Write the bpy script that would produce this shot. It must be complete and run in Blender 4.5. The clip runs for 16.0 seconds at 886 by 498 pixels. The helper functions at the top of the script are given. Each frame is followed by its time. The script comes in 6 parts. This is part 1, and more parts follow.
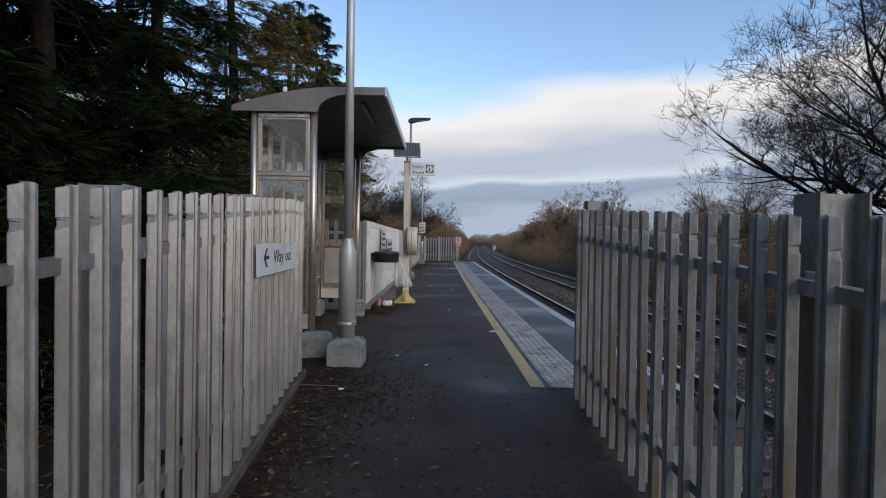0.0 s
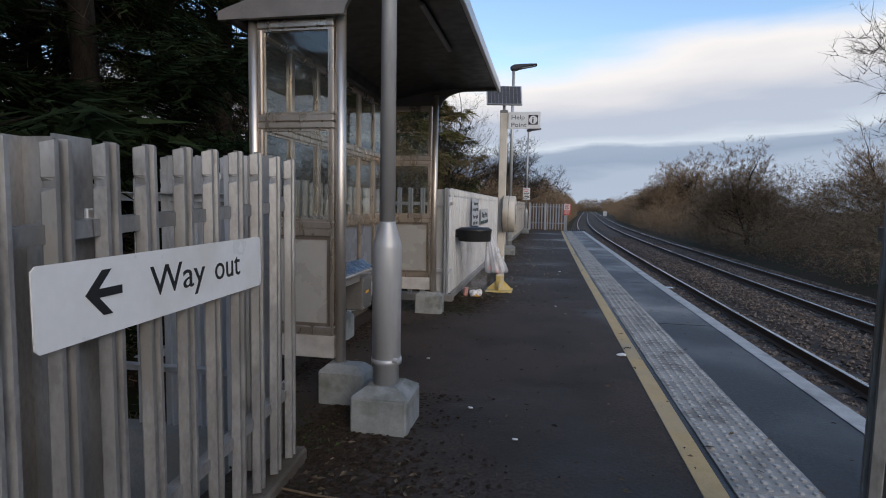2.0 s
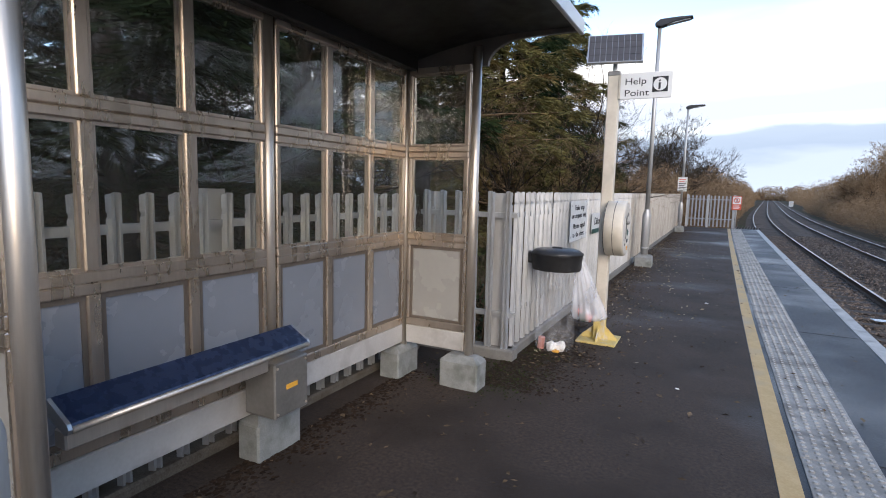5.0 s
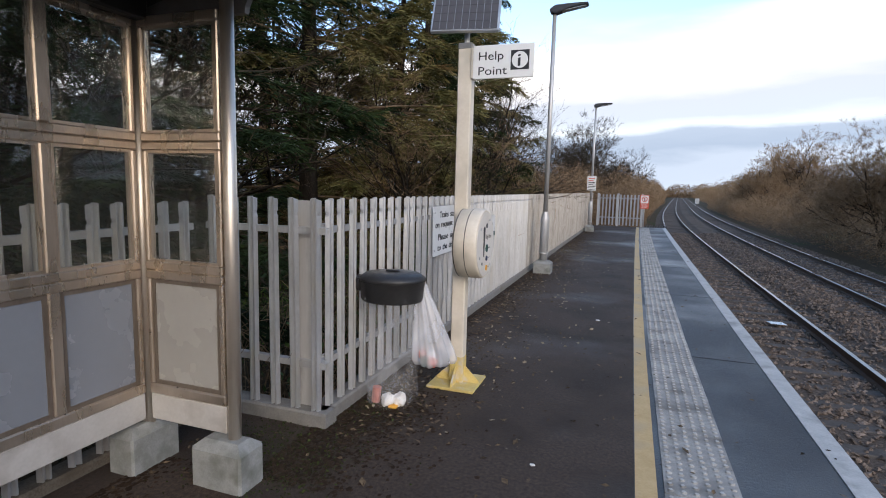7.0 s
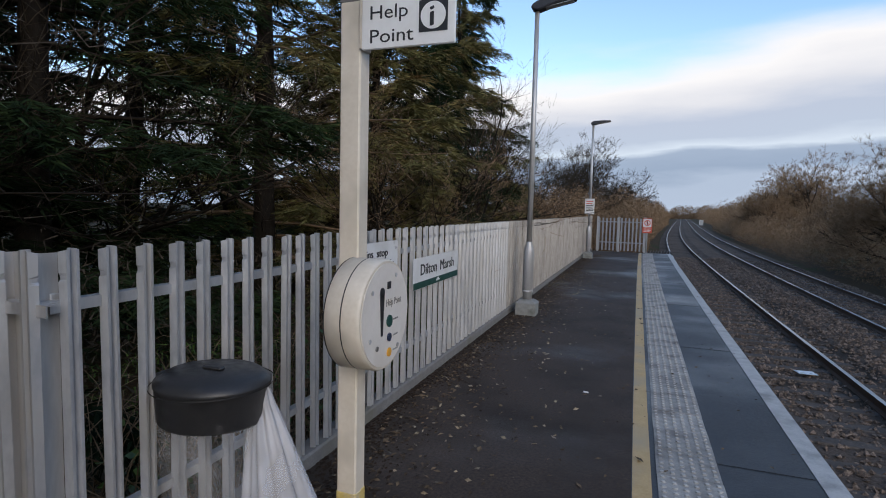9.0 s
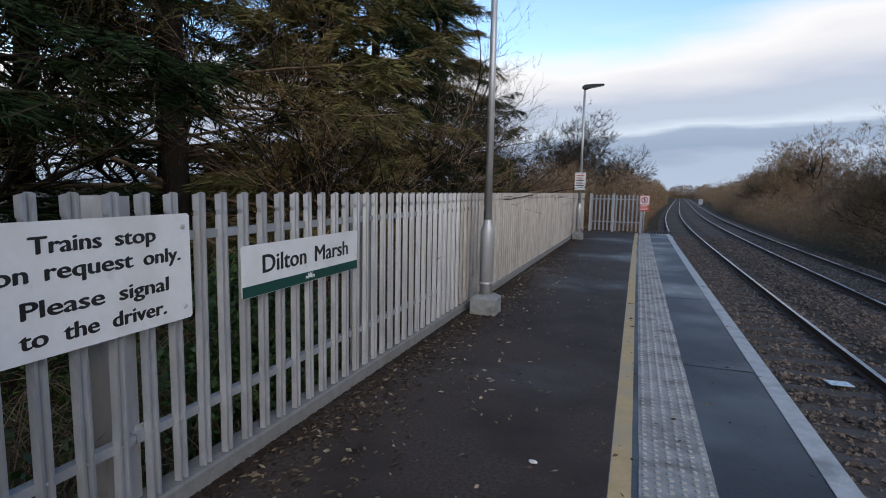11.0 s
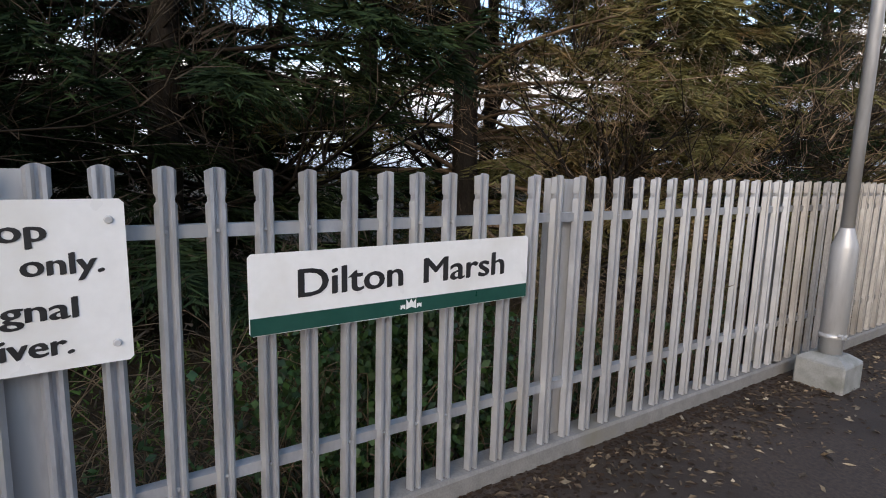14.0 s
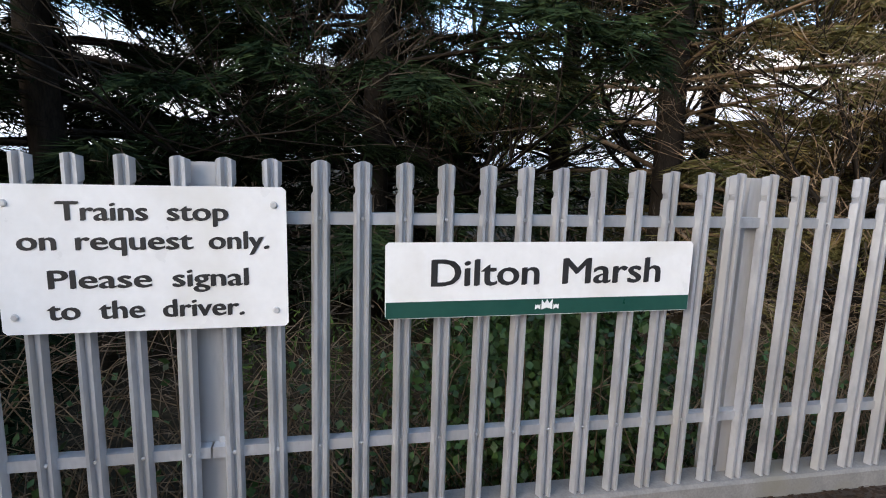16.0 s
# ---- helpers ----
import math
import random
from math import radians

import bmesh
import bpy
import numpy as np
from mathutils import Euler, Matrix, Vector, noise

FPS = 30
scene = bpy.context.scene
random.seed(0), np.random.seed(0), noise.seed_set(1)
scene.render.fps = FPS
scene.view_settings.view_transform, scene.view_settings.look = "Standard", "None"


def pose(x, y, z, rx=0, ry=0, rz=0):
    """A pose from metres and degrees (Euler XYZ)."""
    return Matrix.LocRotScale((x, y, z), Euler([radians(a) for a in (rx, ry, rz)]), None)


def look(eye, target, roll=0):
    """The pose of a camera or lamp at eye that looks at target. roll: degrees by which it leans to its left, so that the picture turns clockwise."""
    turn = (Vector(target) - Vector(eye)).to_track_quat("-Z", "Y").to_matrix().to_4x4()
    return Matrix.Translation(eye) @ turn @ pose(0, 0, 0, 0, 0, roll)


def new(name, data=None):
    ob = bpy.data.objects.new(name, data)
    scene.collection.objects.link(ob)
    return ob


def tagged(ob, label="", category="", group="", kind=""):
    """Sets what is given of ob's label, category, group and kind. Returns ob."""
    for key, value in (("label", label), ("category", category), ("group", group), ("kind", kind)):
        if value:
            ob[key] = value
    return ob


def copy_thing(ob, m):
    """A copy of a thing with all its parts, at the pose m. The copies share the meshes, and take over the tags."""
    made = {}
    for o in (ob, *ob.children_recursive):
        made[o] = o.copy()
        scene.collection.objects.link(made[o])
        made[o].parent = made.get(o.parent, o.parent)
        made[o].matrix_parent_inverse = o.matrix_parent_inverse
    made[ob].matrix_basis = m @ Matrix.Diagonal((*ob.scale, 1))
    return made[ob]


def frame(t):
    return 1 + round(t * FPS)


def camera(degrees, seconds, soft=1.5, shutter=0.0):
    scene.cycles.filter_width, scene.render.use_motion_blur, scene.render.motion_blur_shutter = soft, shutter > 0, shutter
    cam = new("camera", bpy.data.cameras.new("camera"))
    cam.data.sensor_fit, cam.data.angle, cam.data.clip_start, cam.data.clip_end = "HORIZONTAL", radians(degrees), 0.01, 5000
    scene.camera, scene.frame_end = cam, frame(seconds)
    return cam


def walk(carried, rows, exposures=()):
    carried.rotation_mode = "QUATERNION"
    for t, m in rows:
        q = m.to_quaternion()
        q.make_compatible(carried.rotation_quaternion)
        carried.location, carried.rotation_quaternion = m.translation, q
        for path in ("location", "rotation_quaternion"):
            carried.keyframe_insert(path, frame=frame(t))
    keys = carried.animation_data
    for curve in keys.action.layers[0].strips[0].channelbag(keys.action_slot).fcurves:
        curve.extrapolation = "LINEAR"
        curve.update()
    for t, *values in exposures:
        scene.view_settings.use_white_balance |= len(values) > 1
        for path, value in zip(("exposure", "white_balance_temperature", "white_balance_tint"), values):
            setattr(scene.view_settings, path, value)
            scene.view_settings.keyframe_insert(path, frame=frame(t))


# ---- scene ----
cam = camera(79.7, 16.0, soft=1.0)
METRES, EYE, TILT, LEAN, TURN = 12.3, 1.17, 0.0, 0.0, -0.5
ROWS = [
    (0.0, 0.0, 0.0, 0.0, 0.01, -0.76, -0.84),
    (0.5, -0.0018, 0.0467, 0.0028, 2.67, -1.73, -0.86),
    (1.0, -0.0, 0.093, 0.0042, 6.12, -2.71, -0.95),
    (1.5, -0.0022, 0.1345, 0.0061, 8.85, -3.59, -0.9),
    (2.0, 0.0004, 0.1734, 0.0097, 11.36, -4.72, -0.98),
    (2.5, 0.0076, 0.2145, 0.0141, 13.51, -5.24, -0.96),
    (3.0, 0.0088, 0.2541, 0.0173, 16.72, -5.09, -0.88),
    (5.5, 0.0281, 0.4052, 0.0324, 28.28, -6.83, -1.52),
    (6.0, 0.0303, 0.4338, 0.0335, 24.57, -6.98, -1.51),
    (6.5, 0.0423, 0.4665, 0.0326, 21.41, -6.8, -1.59),
    (7.0, 0.0485, 0.4996, 0.0358, 20.02, -6.66, -1.45),
    (7.5, 0.0451, 0.5338, 0.0377, 19.92, -6.4, -1.45),
    (8.0, 0.0513, 0.5697, 0.039, 20.02, -5.21, -1.48),
    (8.5, 0.052, 0.602, 0.0421, 20.44, -4.4, -1.33),
    (9.0, 0.0516, 0.6389, 0.0426, 20.38, -4.35, -1.36),
    (9.5, 0.0537, 0.6806, 0.0402, 18.97, -4.68, -1.35),
    (12.0, 0.0589, 0.8863, 0.0296, 24.76, -7.8, -1.27),
    (12.5, 0.0517, 0.914, 0.0304, 31.91, -7.85, -1.34),
    (13.0, 0.0467, 0.9356, 0.031, 40.86, -8.33, -1.41),
    (13.5, 0.0488, 0.9533, 0.0304, 49.43, -8.46, -1.51),
    (14.0, 0.0466, 0.966, 0.0294, 57.06, -8.52, -1.52),
    (14.5, 0.045, 0.9768, 0.0283, 64.22, -8.84, -1.54),
    (15.0, 0.0501, 0.9828, 0.0281, 70.63, -8.97, -1.65),
    (15.5, 0.0524, 0.9851, 0.028, 75.63, -9.01, -1.71),
    (16.0, 0.0533, 0.9861, 0.0282, 78.99, -9.04, -1.78),
]
walk(cam, [(t, pose(0, 0, EYE, TILT, LEAN, TURN) @ pose(METRES * x, METRES * y, METRES * z, 90 + pitch, roll, yaw)) for t, x, y, z, yaw, pitch, roll in ROWS],
     exposures=[(0.0, -0.02, 6550, 10), (1.5, 0.0, 6550, 10), (3.2, 0.3, 6800, 11), (5.5, 1.04, 6700, 11), (6.0, 1.12, 6800, 12), (6.5, 1.03, 6900, 12), (7.0, 0.7, 6800, 11), (7.5, 0.45, 6600, 10), (9.0, 0.1, 6450, 10),
                (12.0, 0.15, 6400, 10), (12.6, 0.25, 6600, 10), (14.0, 0.9, 7100, 12), (15.0, 1.2, 7000, 11), (16.0, 1.3, 7000, 11)])
# ---- world and light ----
def build_world():
    world = bpy.data.worlds.new("winter_sky")
    scene.world = world
    world.use_nodes = True
    nt = world.node_tree
    nt.nodes.clear()
    out = nt.nodes.new("ShaderNodeOutputWorld")
    bg = nt.nodes.new("ShaderNodeBackground")
    sky = nt.nodes.new("ShaderNodeTexSky")
    sky.sky_type = "NISHITA"
    sky.sun_disc = False
    sky.sun_elevation = radians(24)
    sky.sun_rotation = radians(SUN_AZIMUTH)
    sky.air_density, sky.dust_density, sky.ozone_density = 1.0, 0.4, 2.2
    co = nt.nodes.new("ShaderNodeTexCoord")
    sep = nt.nodes.new("ShaderNodeSeparateXYZ")
    nt.links.new(co.outputs["Generated"], sep.inputs[0])
    # layered winter clouds: height in the sky, tilted a little and broken up by noise
    mp = nt.nodes.new("ShaderNodeMapping")
    mp.inputs["Scale"].default_value = (1.0, 1.0, 4.5)
    mp.inputs["Location"].default_value = (0.35, 0.1, 0.52)
    nt.links.new(co.outputs["Generated"], mp.inputs[0])
    nz = nt.nodes.new("ShaderNodeTexNoise")
    nz.inputs["Scale"].default_value, nz.inputs["Detail"].default_value, nz.inputs["Roughness"].default_value = 3.2, 7, 0.5
    nt.links.new(mp.outputs[0], nz.inputs["Vector"])
    tilt = nt.nodes.new("ShaderNodeMath"); tilt.operation = "MULTIPLY_ADD"
    nt.links.new(sep.outputs[0], tilt.inputs[0]); tilt.inputs[1].default_value = -0.075
    nt.links.new(sep.outputs[2], tilt.inputs[2])
    lump = nt.nodes.new("ShaderNodeMath"); lump.operation = "MULTIPLY_ADD"
    nt.links.new(nz.outputs[0], lump.inputs[0]); lump.inputs[1].default_value = 0.10
    nt.links.new(tilt.outputs[0], lump.inputs[2])
    high = nt.nodes.new("ShaderNodeMath"); high.operation = "MULTIPLY_ADD"
    nt.links.new(lump.outputs[0], high.inputs[0]); high.inputs[1].default_value, high.inputs[2].default_value = 2.5, -0.125
    ramp = nt.nodes.new("ShaderNodeValToRGB")
    r = ramp.color_ramp
    bands = [(0.0, (0.45, 0.53, 0.66)), (0.11, (0.43, 0.51, 0.64)), (0.15, (0.32, 0.40, 0.53)), (0.205, (0.36, 0.44, 0.57)), (0.235, (0.66, 0.74, 0.84)), (0.29, (0.5, 0.57, 0.69)),
             (0.37, (0.5, 0.56, 0.68)), (0.45, (0.72, 0.73, 0.78)), (0.55, (0.92, 0.9, 0.9)), (0.68, (0.8, 0.85, 0.92))]
    for i, (pos, col) in enumerate(bands):
        e = r.elements[i] if i < 2 else r.elements.new(pos)
        e.position = pos
        e.color = (*[c / 0.15 for c in col], 1)
    nt.links.new(high.outputs[0], ramp.inputs[0])
    edge = nt.nodes.new("ShaderNodeMapRange")
    edge.interpolation_type = "SMOOTHSTEP"
    edge.inputs["From Min"].default_value, edge.inputs["From Max"].default_value = 0.54, 0.7
    edge.inputs["To Min"].default_value, edge.inputs["To Max"].default_value = 1.0, 0.0
    nt.links.new(high.outputs[0], edge.inputs["Value"])
    clear = nt.nodes.new("ShaderNodeVectorMath"); clear.operation = "SCALE"
    clear.inputs["Scale"].default_value = 1.55
    nt.links.new(sky.outputs[0], clear.inputs[0])
    mix = nt.nodes.new("ShaderNodeMix"); mix.data_type = "RGBA"
    nt.links.new(edge.outputs[0], mix.inputs["Factor"])
    nt.links.new(clear.outputs[0], mix.inputs[6]); nt.links.new(ramp.outputs[0], mix.inputs[7])
    nt.links.new(mix.outputs[2], bg.inputs[0])
    bg.inputs[1].default_value = 0.15
    nt.links.new(bg.outputs[0], out.inputs[0])


SUN_AZIMUTH = 143
build_world()
sun = new("sun", bpy.data.lights.new("sun", "SUN"))
sun.data.energy = 1.2
sun.data.angle = radians(40)
sun.data.color = (1.0, 0.85, 0.68)
sun.matrix_world = look((30 * math.sin(radians(SUN_AZIMUTH)), 30 * math.cos(radians(SUN_AZIMUTH)), 13), (0, 0, 0))


# ---- materials ----
def material(name, a, b, scale=20.0, rough=0.7, metal=0.0, bump=0.1, fine=6.0, stretch=(1, 1, 1), spread=(0.35, 0.65),
             rough_var=0.1, stain=None, stain_scale=1.2, stain_edge=(0.52, 0.68), random_value=0.0, island=False, wet=None, gloss=0.5):
    """Two-scale procedural surface: base grain a..b, optional stains, bump, per-object variation."""
    m = bpy.data.materials.new(name)
    m.use_nodes = True
    nt = m.node_tree
    p = nt.nodes["Principled BSDF"]
    p.inputs["Metallic"].default_value = metal
    p.inputs["Specular IOR Level"].default_value = gloss
    co = nt.nodes.new("ShaderNodeTexCoord")
    geo = nt.nodes.new("ShaderNodeNewGeometry")
    mp = nt.nodes.new("ShaderNodeMapping")
    mp.inputs["Scale"].default_value = stretch
    nt.links.new(geo.outputs["Position"], mp.inputs[0])
    n1 = nt.nodes.new("ShaderNodeTexNoise")
    n1.inputs["Scale"].default_value, n1.inputs["Detail"].default_value = scale, 5
    nt.links.new(mp.outputs[0], n1.inputs["Vector"])
    n2 = nt.nodes.new("ShaderNodeTexNoise")
    n2.inputs["Scale"].default_value, n2.inputs["Detail"].default_value = scale * fine, 3
    nt.links.new(mp.outputs[0], n2.inputs["Vector"])
    mean = nt.nodes.new("ShaderNodeMix")
    mean.inputs["Factor"].default_value = 0.4
    nt.links.new(n1.outputs[0], mean.inputs[2]); nt.links.new(n2.outputs[0], mean.inputs[3])
    ramp = nt.nodes.new("ShaderNodeValToRGB")
    ramp.color_ramp.elements[0].position, ramp.color_ramp.elements[0].color = spread[0], (*a, 1)
    ramp.color_ramp.elements[1].position, ramp.color_ramp.elements[1].color = spread[1], (*b, 1)
    nt.links.new(mean.outputs[0], ramp.inputs[0])
    colour = ramp.outputs[0]
    if stain:
        n3 = nt.nodes.new("ShaderNodeTexNoise")
        n3.inputs["Scale"].default_value, n3.inputs["Detail"].default_value = stain_scale, 6
        nt.links.new(mp.outputs[0], n3.inputs["Vector"])
        rg = nt.nodes.new("ShaderNodeMapRange")
        rg.inputs["From Min"].default_value, rg.inputs["From Max"].default_value = stain_edge
        nt.links.new(n3.outputs[0], rg.inputs["Value"])
        mx = nt.nodes.new("ShaderNodeMix"); mx.data_type = "RGBA"
        nt.links.new(rg.outputs[0], mx.inputs["Factor"])
        nt.links.new(colour, mx.inputs[6]); mx.inputs[7].default_value = (*stain, 1)
        colour = mx.outputs[2]
    if random_value:
        hv = nt.nodes.new("ShaderNodeHueSaturation")
        if island:
            src = geo.outputs["Random Per Island"]
        else:
            src = nt.nodes.new("ShaderNodeObjectInfo").outputs["Random"]
        rv = nt.nodes.new("ShaderNodeMapRange")
        rv.inputs["To Min"].default_value, rv.inputs["To Max"].default_value = 1 - random_value, 1 + random_value
        nt.links.new(src, rv.inputs["Value"]); nt.links.new(rv.outputs[0], hv.inputs["Value"])
        nt.links.new(colour, hv.inputs["Color"])
        colour = hv.outputs[0]
    nt.links.new(colour, p.inputs["Base Color"])
    rr = nt.nodes.new("ShaderNodeMapRange")
    rr.inputs["From Min"].default_value, rr.inputs["From Max"].default_value = 0.3, 0.7
    rr.inputs["To Min"].default_value, rr.inputs["To Max"].default_value = max(0.02, rough - rough_var), min(1, rough + rough_var)
    nt.links.new(n1.outputs[0], rr.inputs["Value"])
    if wet:
        # damp patches: smoother where a broad noise is high
        n4 = nt.nodes.new("ShaderNodeTexNoise")
        n4.inputs["Scale"].default_value, n4.inputs["Detail"].default_value = wet[0], 5
        nt.links.new(geo.outputs["Position"], n4.inputs["Vector"])
        wr = nt.nodes.new("ShaderNodeMapRange")
        wr.inputs["From Min"].default_value, wr.inputs["From Max"].default_value = wet[1], wet[2]
        nt.links.new(n4.outputs[0], wr.inputs["Value"])
        wm = nt.nodes.new("ShaderNodeMix")
        nt.links.new(wr.outputs[0], wm.inputs["Factor"])
        nt.links.new(rr.outputs[0], wm.inputs[2]); wm.inputs[3].default_value = wet[3]
        nt.links.new(wm.outputs[0], p.inputs["Roughness"])
    else:
        nt.links.new(rr.outputs[0], p.inputs["Roughness"])
    if bump:
        bp = nt.nodes.new("ShaderNodeBump")
        bp.inputs["Strength"].default_value, bp.inputs["Distance"].default_value = bump, 0.01
        nt.links.new(mean.outputs[0], bp.inputs["Height"]); nt.links.new(bp.outputs[0], p.inputs["Normal"])
    return m


def glass_material():
    m = bpy.data.materials.new("shelter_glass")
    m.use_nodes = True
    p = m.node_tree.nodes["Principled BSDF"]
    p.inputs["Base Color"].default_value = (0.86, 0.89, 0.88, 1)
    p.inputs["Roughness"].default_value = 0.02
    p.inputs["Transmission Weight"].default_value = 1.0
    p.inputs["IOR"].default_value = 1.5
    # a thin grey veil on the panes: sky glare painted in as a diffuse film
    nt = m.node_tree
    glare_veil = nt.nodes.new("ShaderNodeBsdfDiffuse")
    glare_veil.inputs["Color"].default_value = (0.5, 0.5, 0.48, 1)
    film = nt.nodes.new("ShaderNodeMixShader")
    spots = nt.nodes.new("ShaderNodeTexNoise")
    spots.inputs["Scale"].default_value, spots.inputs["Detail"].default_value = 3.0, 6
    amount = nt.nodes.new("ShaderNodeMapRange")
    amount.inputs["To Min"].default_value, amount.inputs["To Max"].default_value = 0.0, 0.03
    geo = nt.nodes.new("ShaderNodeNewGeometry")
    nt.links.new(geo.outputs["Position"], spots.inputs["Vector"])
    nt.links.new(spots.outputs[0], amount.inputs["Value"])
    nt.links.new(amount.outputs[0], film.inputs[0])
    nt.links.new(p.outputs[0], film.inputs[1]); nt.links.new(glare_veil.outputs[0], film.inputs[2])
    nt.links.new(film.outputs[0], nt.nodes["Material Output"].inputs[0])
    return m


def clear_bag_material(name, thin, thick, scale):
    m = bpy.data.materials.new(name)
    m.use_nodes = True
    nt = m.node_tree
    p = nt.nodes["Principled BSDF"]
    tr = nt.nodes.new("ShaderNodeBsdfTransparent")
    mixer = nt.nodes.new("ShaderNodeMixShader")
    fold = nt.nodes.new("ShaderNodeTexNoise")
    fold.inputs["Scale"].default_value = scale
    rg = nt.nodes.new("ShaderNodeMapRange")
    rg.inputs["From Min"].default_value, rg.inputs["From Max"].default_value = 0.35, 0.7
    rg.inputs["To Min"].default_value, rg.inputs["To Max"].default_value = thin, thick
    nt.links.new(fold.outputs[0], rg.inputs["Value"])
    p.inputs["Base Color"].default_value = (0.8, 0.8, 0.82, 1)
    p.inputs["Roughness"].default_value = 0.25
    nt.links.new(rg.outputs[0], mixer.inputs[0])
    nt.links.new(tr.outputs[0], mixer.inputs[1]); nt.links.new(p.outputs[0], mixer.inputs[2])
    nt.links.new(mixer.outputs[0], nt.nodes["Material Output"].inputs[0])
    return m


GALV = material("galvanised_steel", (0.44, 0.453, 0.472), (0.55, 0.562, 0.58), 14, 0.42, 0.6, 0.03, 4, (1, 1, 0.4), stain=(0.44, 0.435, 0.42), stain_scale=7, stain_edge=(0.5, 0.75), random_value=0.06)
GALV_POST = material("galvanised_post", (0.47, 0.47, 0.465), (0.57, 0.57, 0.565), 16, 0.42, 0.4, 0.04, 4, (1, 1, 0.2), stain=(0.4, 0.39, 0.38), stain_scale=4, random_value=0.06)
# Darker steel; on the main fence's far run it is painted shading.
GALV_DARKER = material("darker_galvanised", (0.3, 0.29, 0.275), (0.44, 0.43, 0.415), 24, 0.42, 0.6, 0.06, 4, (1, 1, 0.4), stain=(0.25, 0.235, 0.215), stain_scale=6, stain_edge=(0.48, 0.72), random_value=0.1)
# Old rusty steel, toned darker still for the guard fence's backlit side.
GALV_OLD_BACKLIT = material("weathered_backlit_galvanised", (0.2, 0.195, 0.18), (0.34, 0.33, 0.31), 18, 0.55, 0.3, 0.08, 4, (1, 1, 0.35), stain=(0.2, 0.16, 0.11), stain_scale=5, random_value=0.1)
BRONZE_DARK = material("dark_bronze_trim", (0.16, 0.13, 0.105), (0.22, 0.18, 0.145), 14, 0.4, 0.5, 0.03, 6, (1, 1, 0.2))
STAINLESS = material("brushed_stainless", (0.66, 0.59, 0.51), (0.76, 0.68, 0.59), 30, 0.42, 0.85, 0.03, 5, (1, 1, 0.05), rough_var=0.06)
BRONZE = material("bronze_anodised_frame", (0.47, 0.395, 0.32), (0.56, 0.475, 0.395), 14, 0.3, 0.8, 0.03, 6, (1, 1, 0.2), stain=(0.45, 0.38, 0.31), stain_scale=6)
ROOF_GREY = material("roof_brown_grey_paint", (0.19, 0.168, 0.152), (0.235, 0.21, 0.19), 8, 0.42, 0.2, 0.03, stain=(0.16, 0.145, 0.13), stain_scale=3)
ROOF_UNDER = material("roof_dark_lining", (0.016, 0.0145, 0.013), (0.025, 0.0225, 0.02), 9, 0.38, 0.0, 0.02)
# One panel finish in two tones: the end walls' warm light is painted in here.
PANEL_LIT = material("warm_lit_infill_panel", (0.34, 0.328, 0.302), (0.375, 0.362, 0.335), 5, 0.3, 0.1, 0.02)
# Back-wall tone of the same panel, with the sky's blue reflection in its colour.
PANEL_SKY_TINT = material("sky_tinted_infill_panel", (0.24, 0.258, 0.292), (0.256, 0.273, 0.308), 5, 0.24, 0.2, 0.02)
BEAM = material("pale_shelter_beam", (0.46, 0.44, 0.41), (0.54, 0.52, 0.49), 9, 0.5, 0.1, 0.02, stain=(0.36, 0.33, 0.3), stain_scale=4)
CONCRETE = material("concrete_block", (0.2, 0.205, 0.195), (0.3, 0.305, 0.29), 13, 0.85, 0.0, 0.3, 9, stain=(0.13, 0.135, 0.115), stain_scale=6, stain_edge=(0.5, 0.72), random_value=0.06)
KERB = material("concrete_gravel_board", (0.15, 0.145, 0.135), (0.23, 0.222, 0.207), 12, 0.85, 0.0, 0.2, 8, stain=(0.17, 0.16, 0.13), stain_scale=3)
KERB_DARK = material("soiled_gravel_board", (0.08, 0.066, 0.05), (0.16, 0.14, 0.115), 12, 0.9, 0.0, 0.3, 8, stain=(0.06, 0.045, 0.03), stain_scale=3, gloss=0.2)
ASPHALT = material("worn_asphalt", (0.025, 0.0165, 0.012), (0.098, 0.072, 0.054), 46, 0.76, 0.0, 0.5, 5, spread=(0.36, 0.68), stain=(0.034, 0.024, 0.017), stain_scale=1.3, stain_edge=(0.45, 0.66), rough_var=0.08, wet=(0.33, 0.53, 0.66, 0.38), gloss=0.27)
ASPHALT_NEW = material("smooth_asphalt", (0.016, 0.016, 0.018), (0.036, 0.036, 0.039), 45, 0.58, 0.0, 0.3, 5, stain=(0.03, 0.032, 0.037), stain_scale=0.8, rough_var=0.1, wet=(0.6, 0.45, 0.65, 0.32))
YELLOW = material("worn_yellow_line", (0.48, 0.33, 0.145), (0.58, 0.42, 0.22), 9, 0.7, 0.0, 0.25, 9, stain=(0.42, 0.34, 0.22), stain_scale=1.6, stain_edge=(0.45, 0.66), gloss=0.3)
WHITE_LINE = material("worn_white_edge", (0.36, 0.36, 0.35), (0.52, 0.52, 0.5), 9, 0.7, 0.0, 0.25, 9, stain=(0.2, 0.2, 0.19), stain_scale=3, stain_edge=(0.55, 0.75))
# Blister tops brightened: the relief's light and dark is painted into the colour.
TACTILE_TOP = material("brightened_blister_top", (0.4, 0.385, 0.355), (0.52, 0.5, 0.47), 14, 0.6, 0.0, 0.15, 8, stain=(0.3, 0.285, 0.26), stain_scale=5, random_value=0.08)
TACTILE = material("tactile_slab", (0.25, 0.238, 0.215), (0.4, 0.382, 0.35), 14, 0.7, 0.0, 0.25, 8, stain=(0.16, 0.148, 0.13), stain_scale=4, stain_edge=(0.48, 0.68), random_value=0.12)
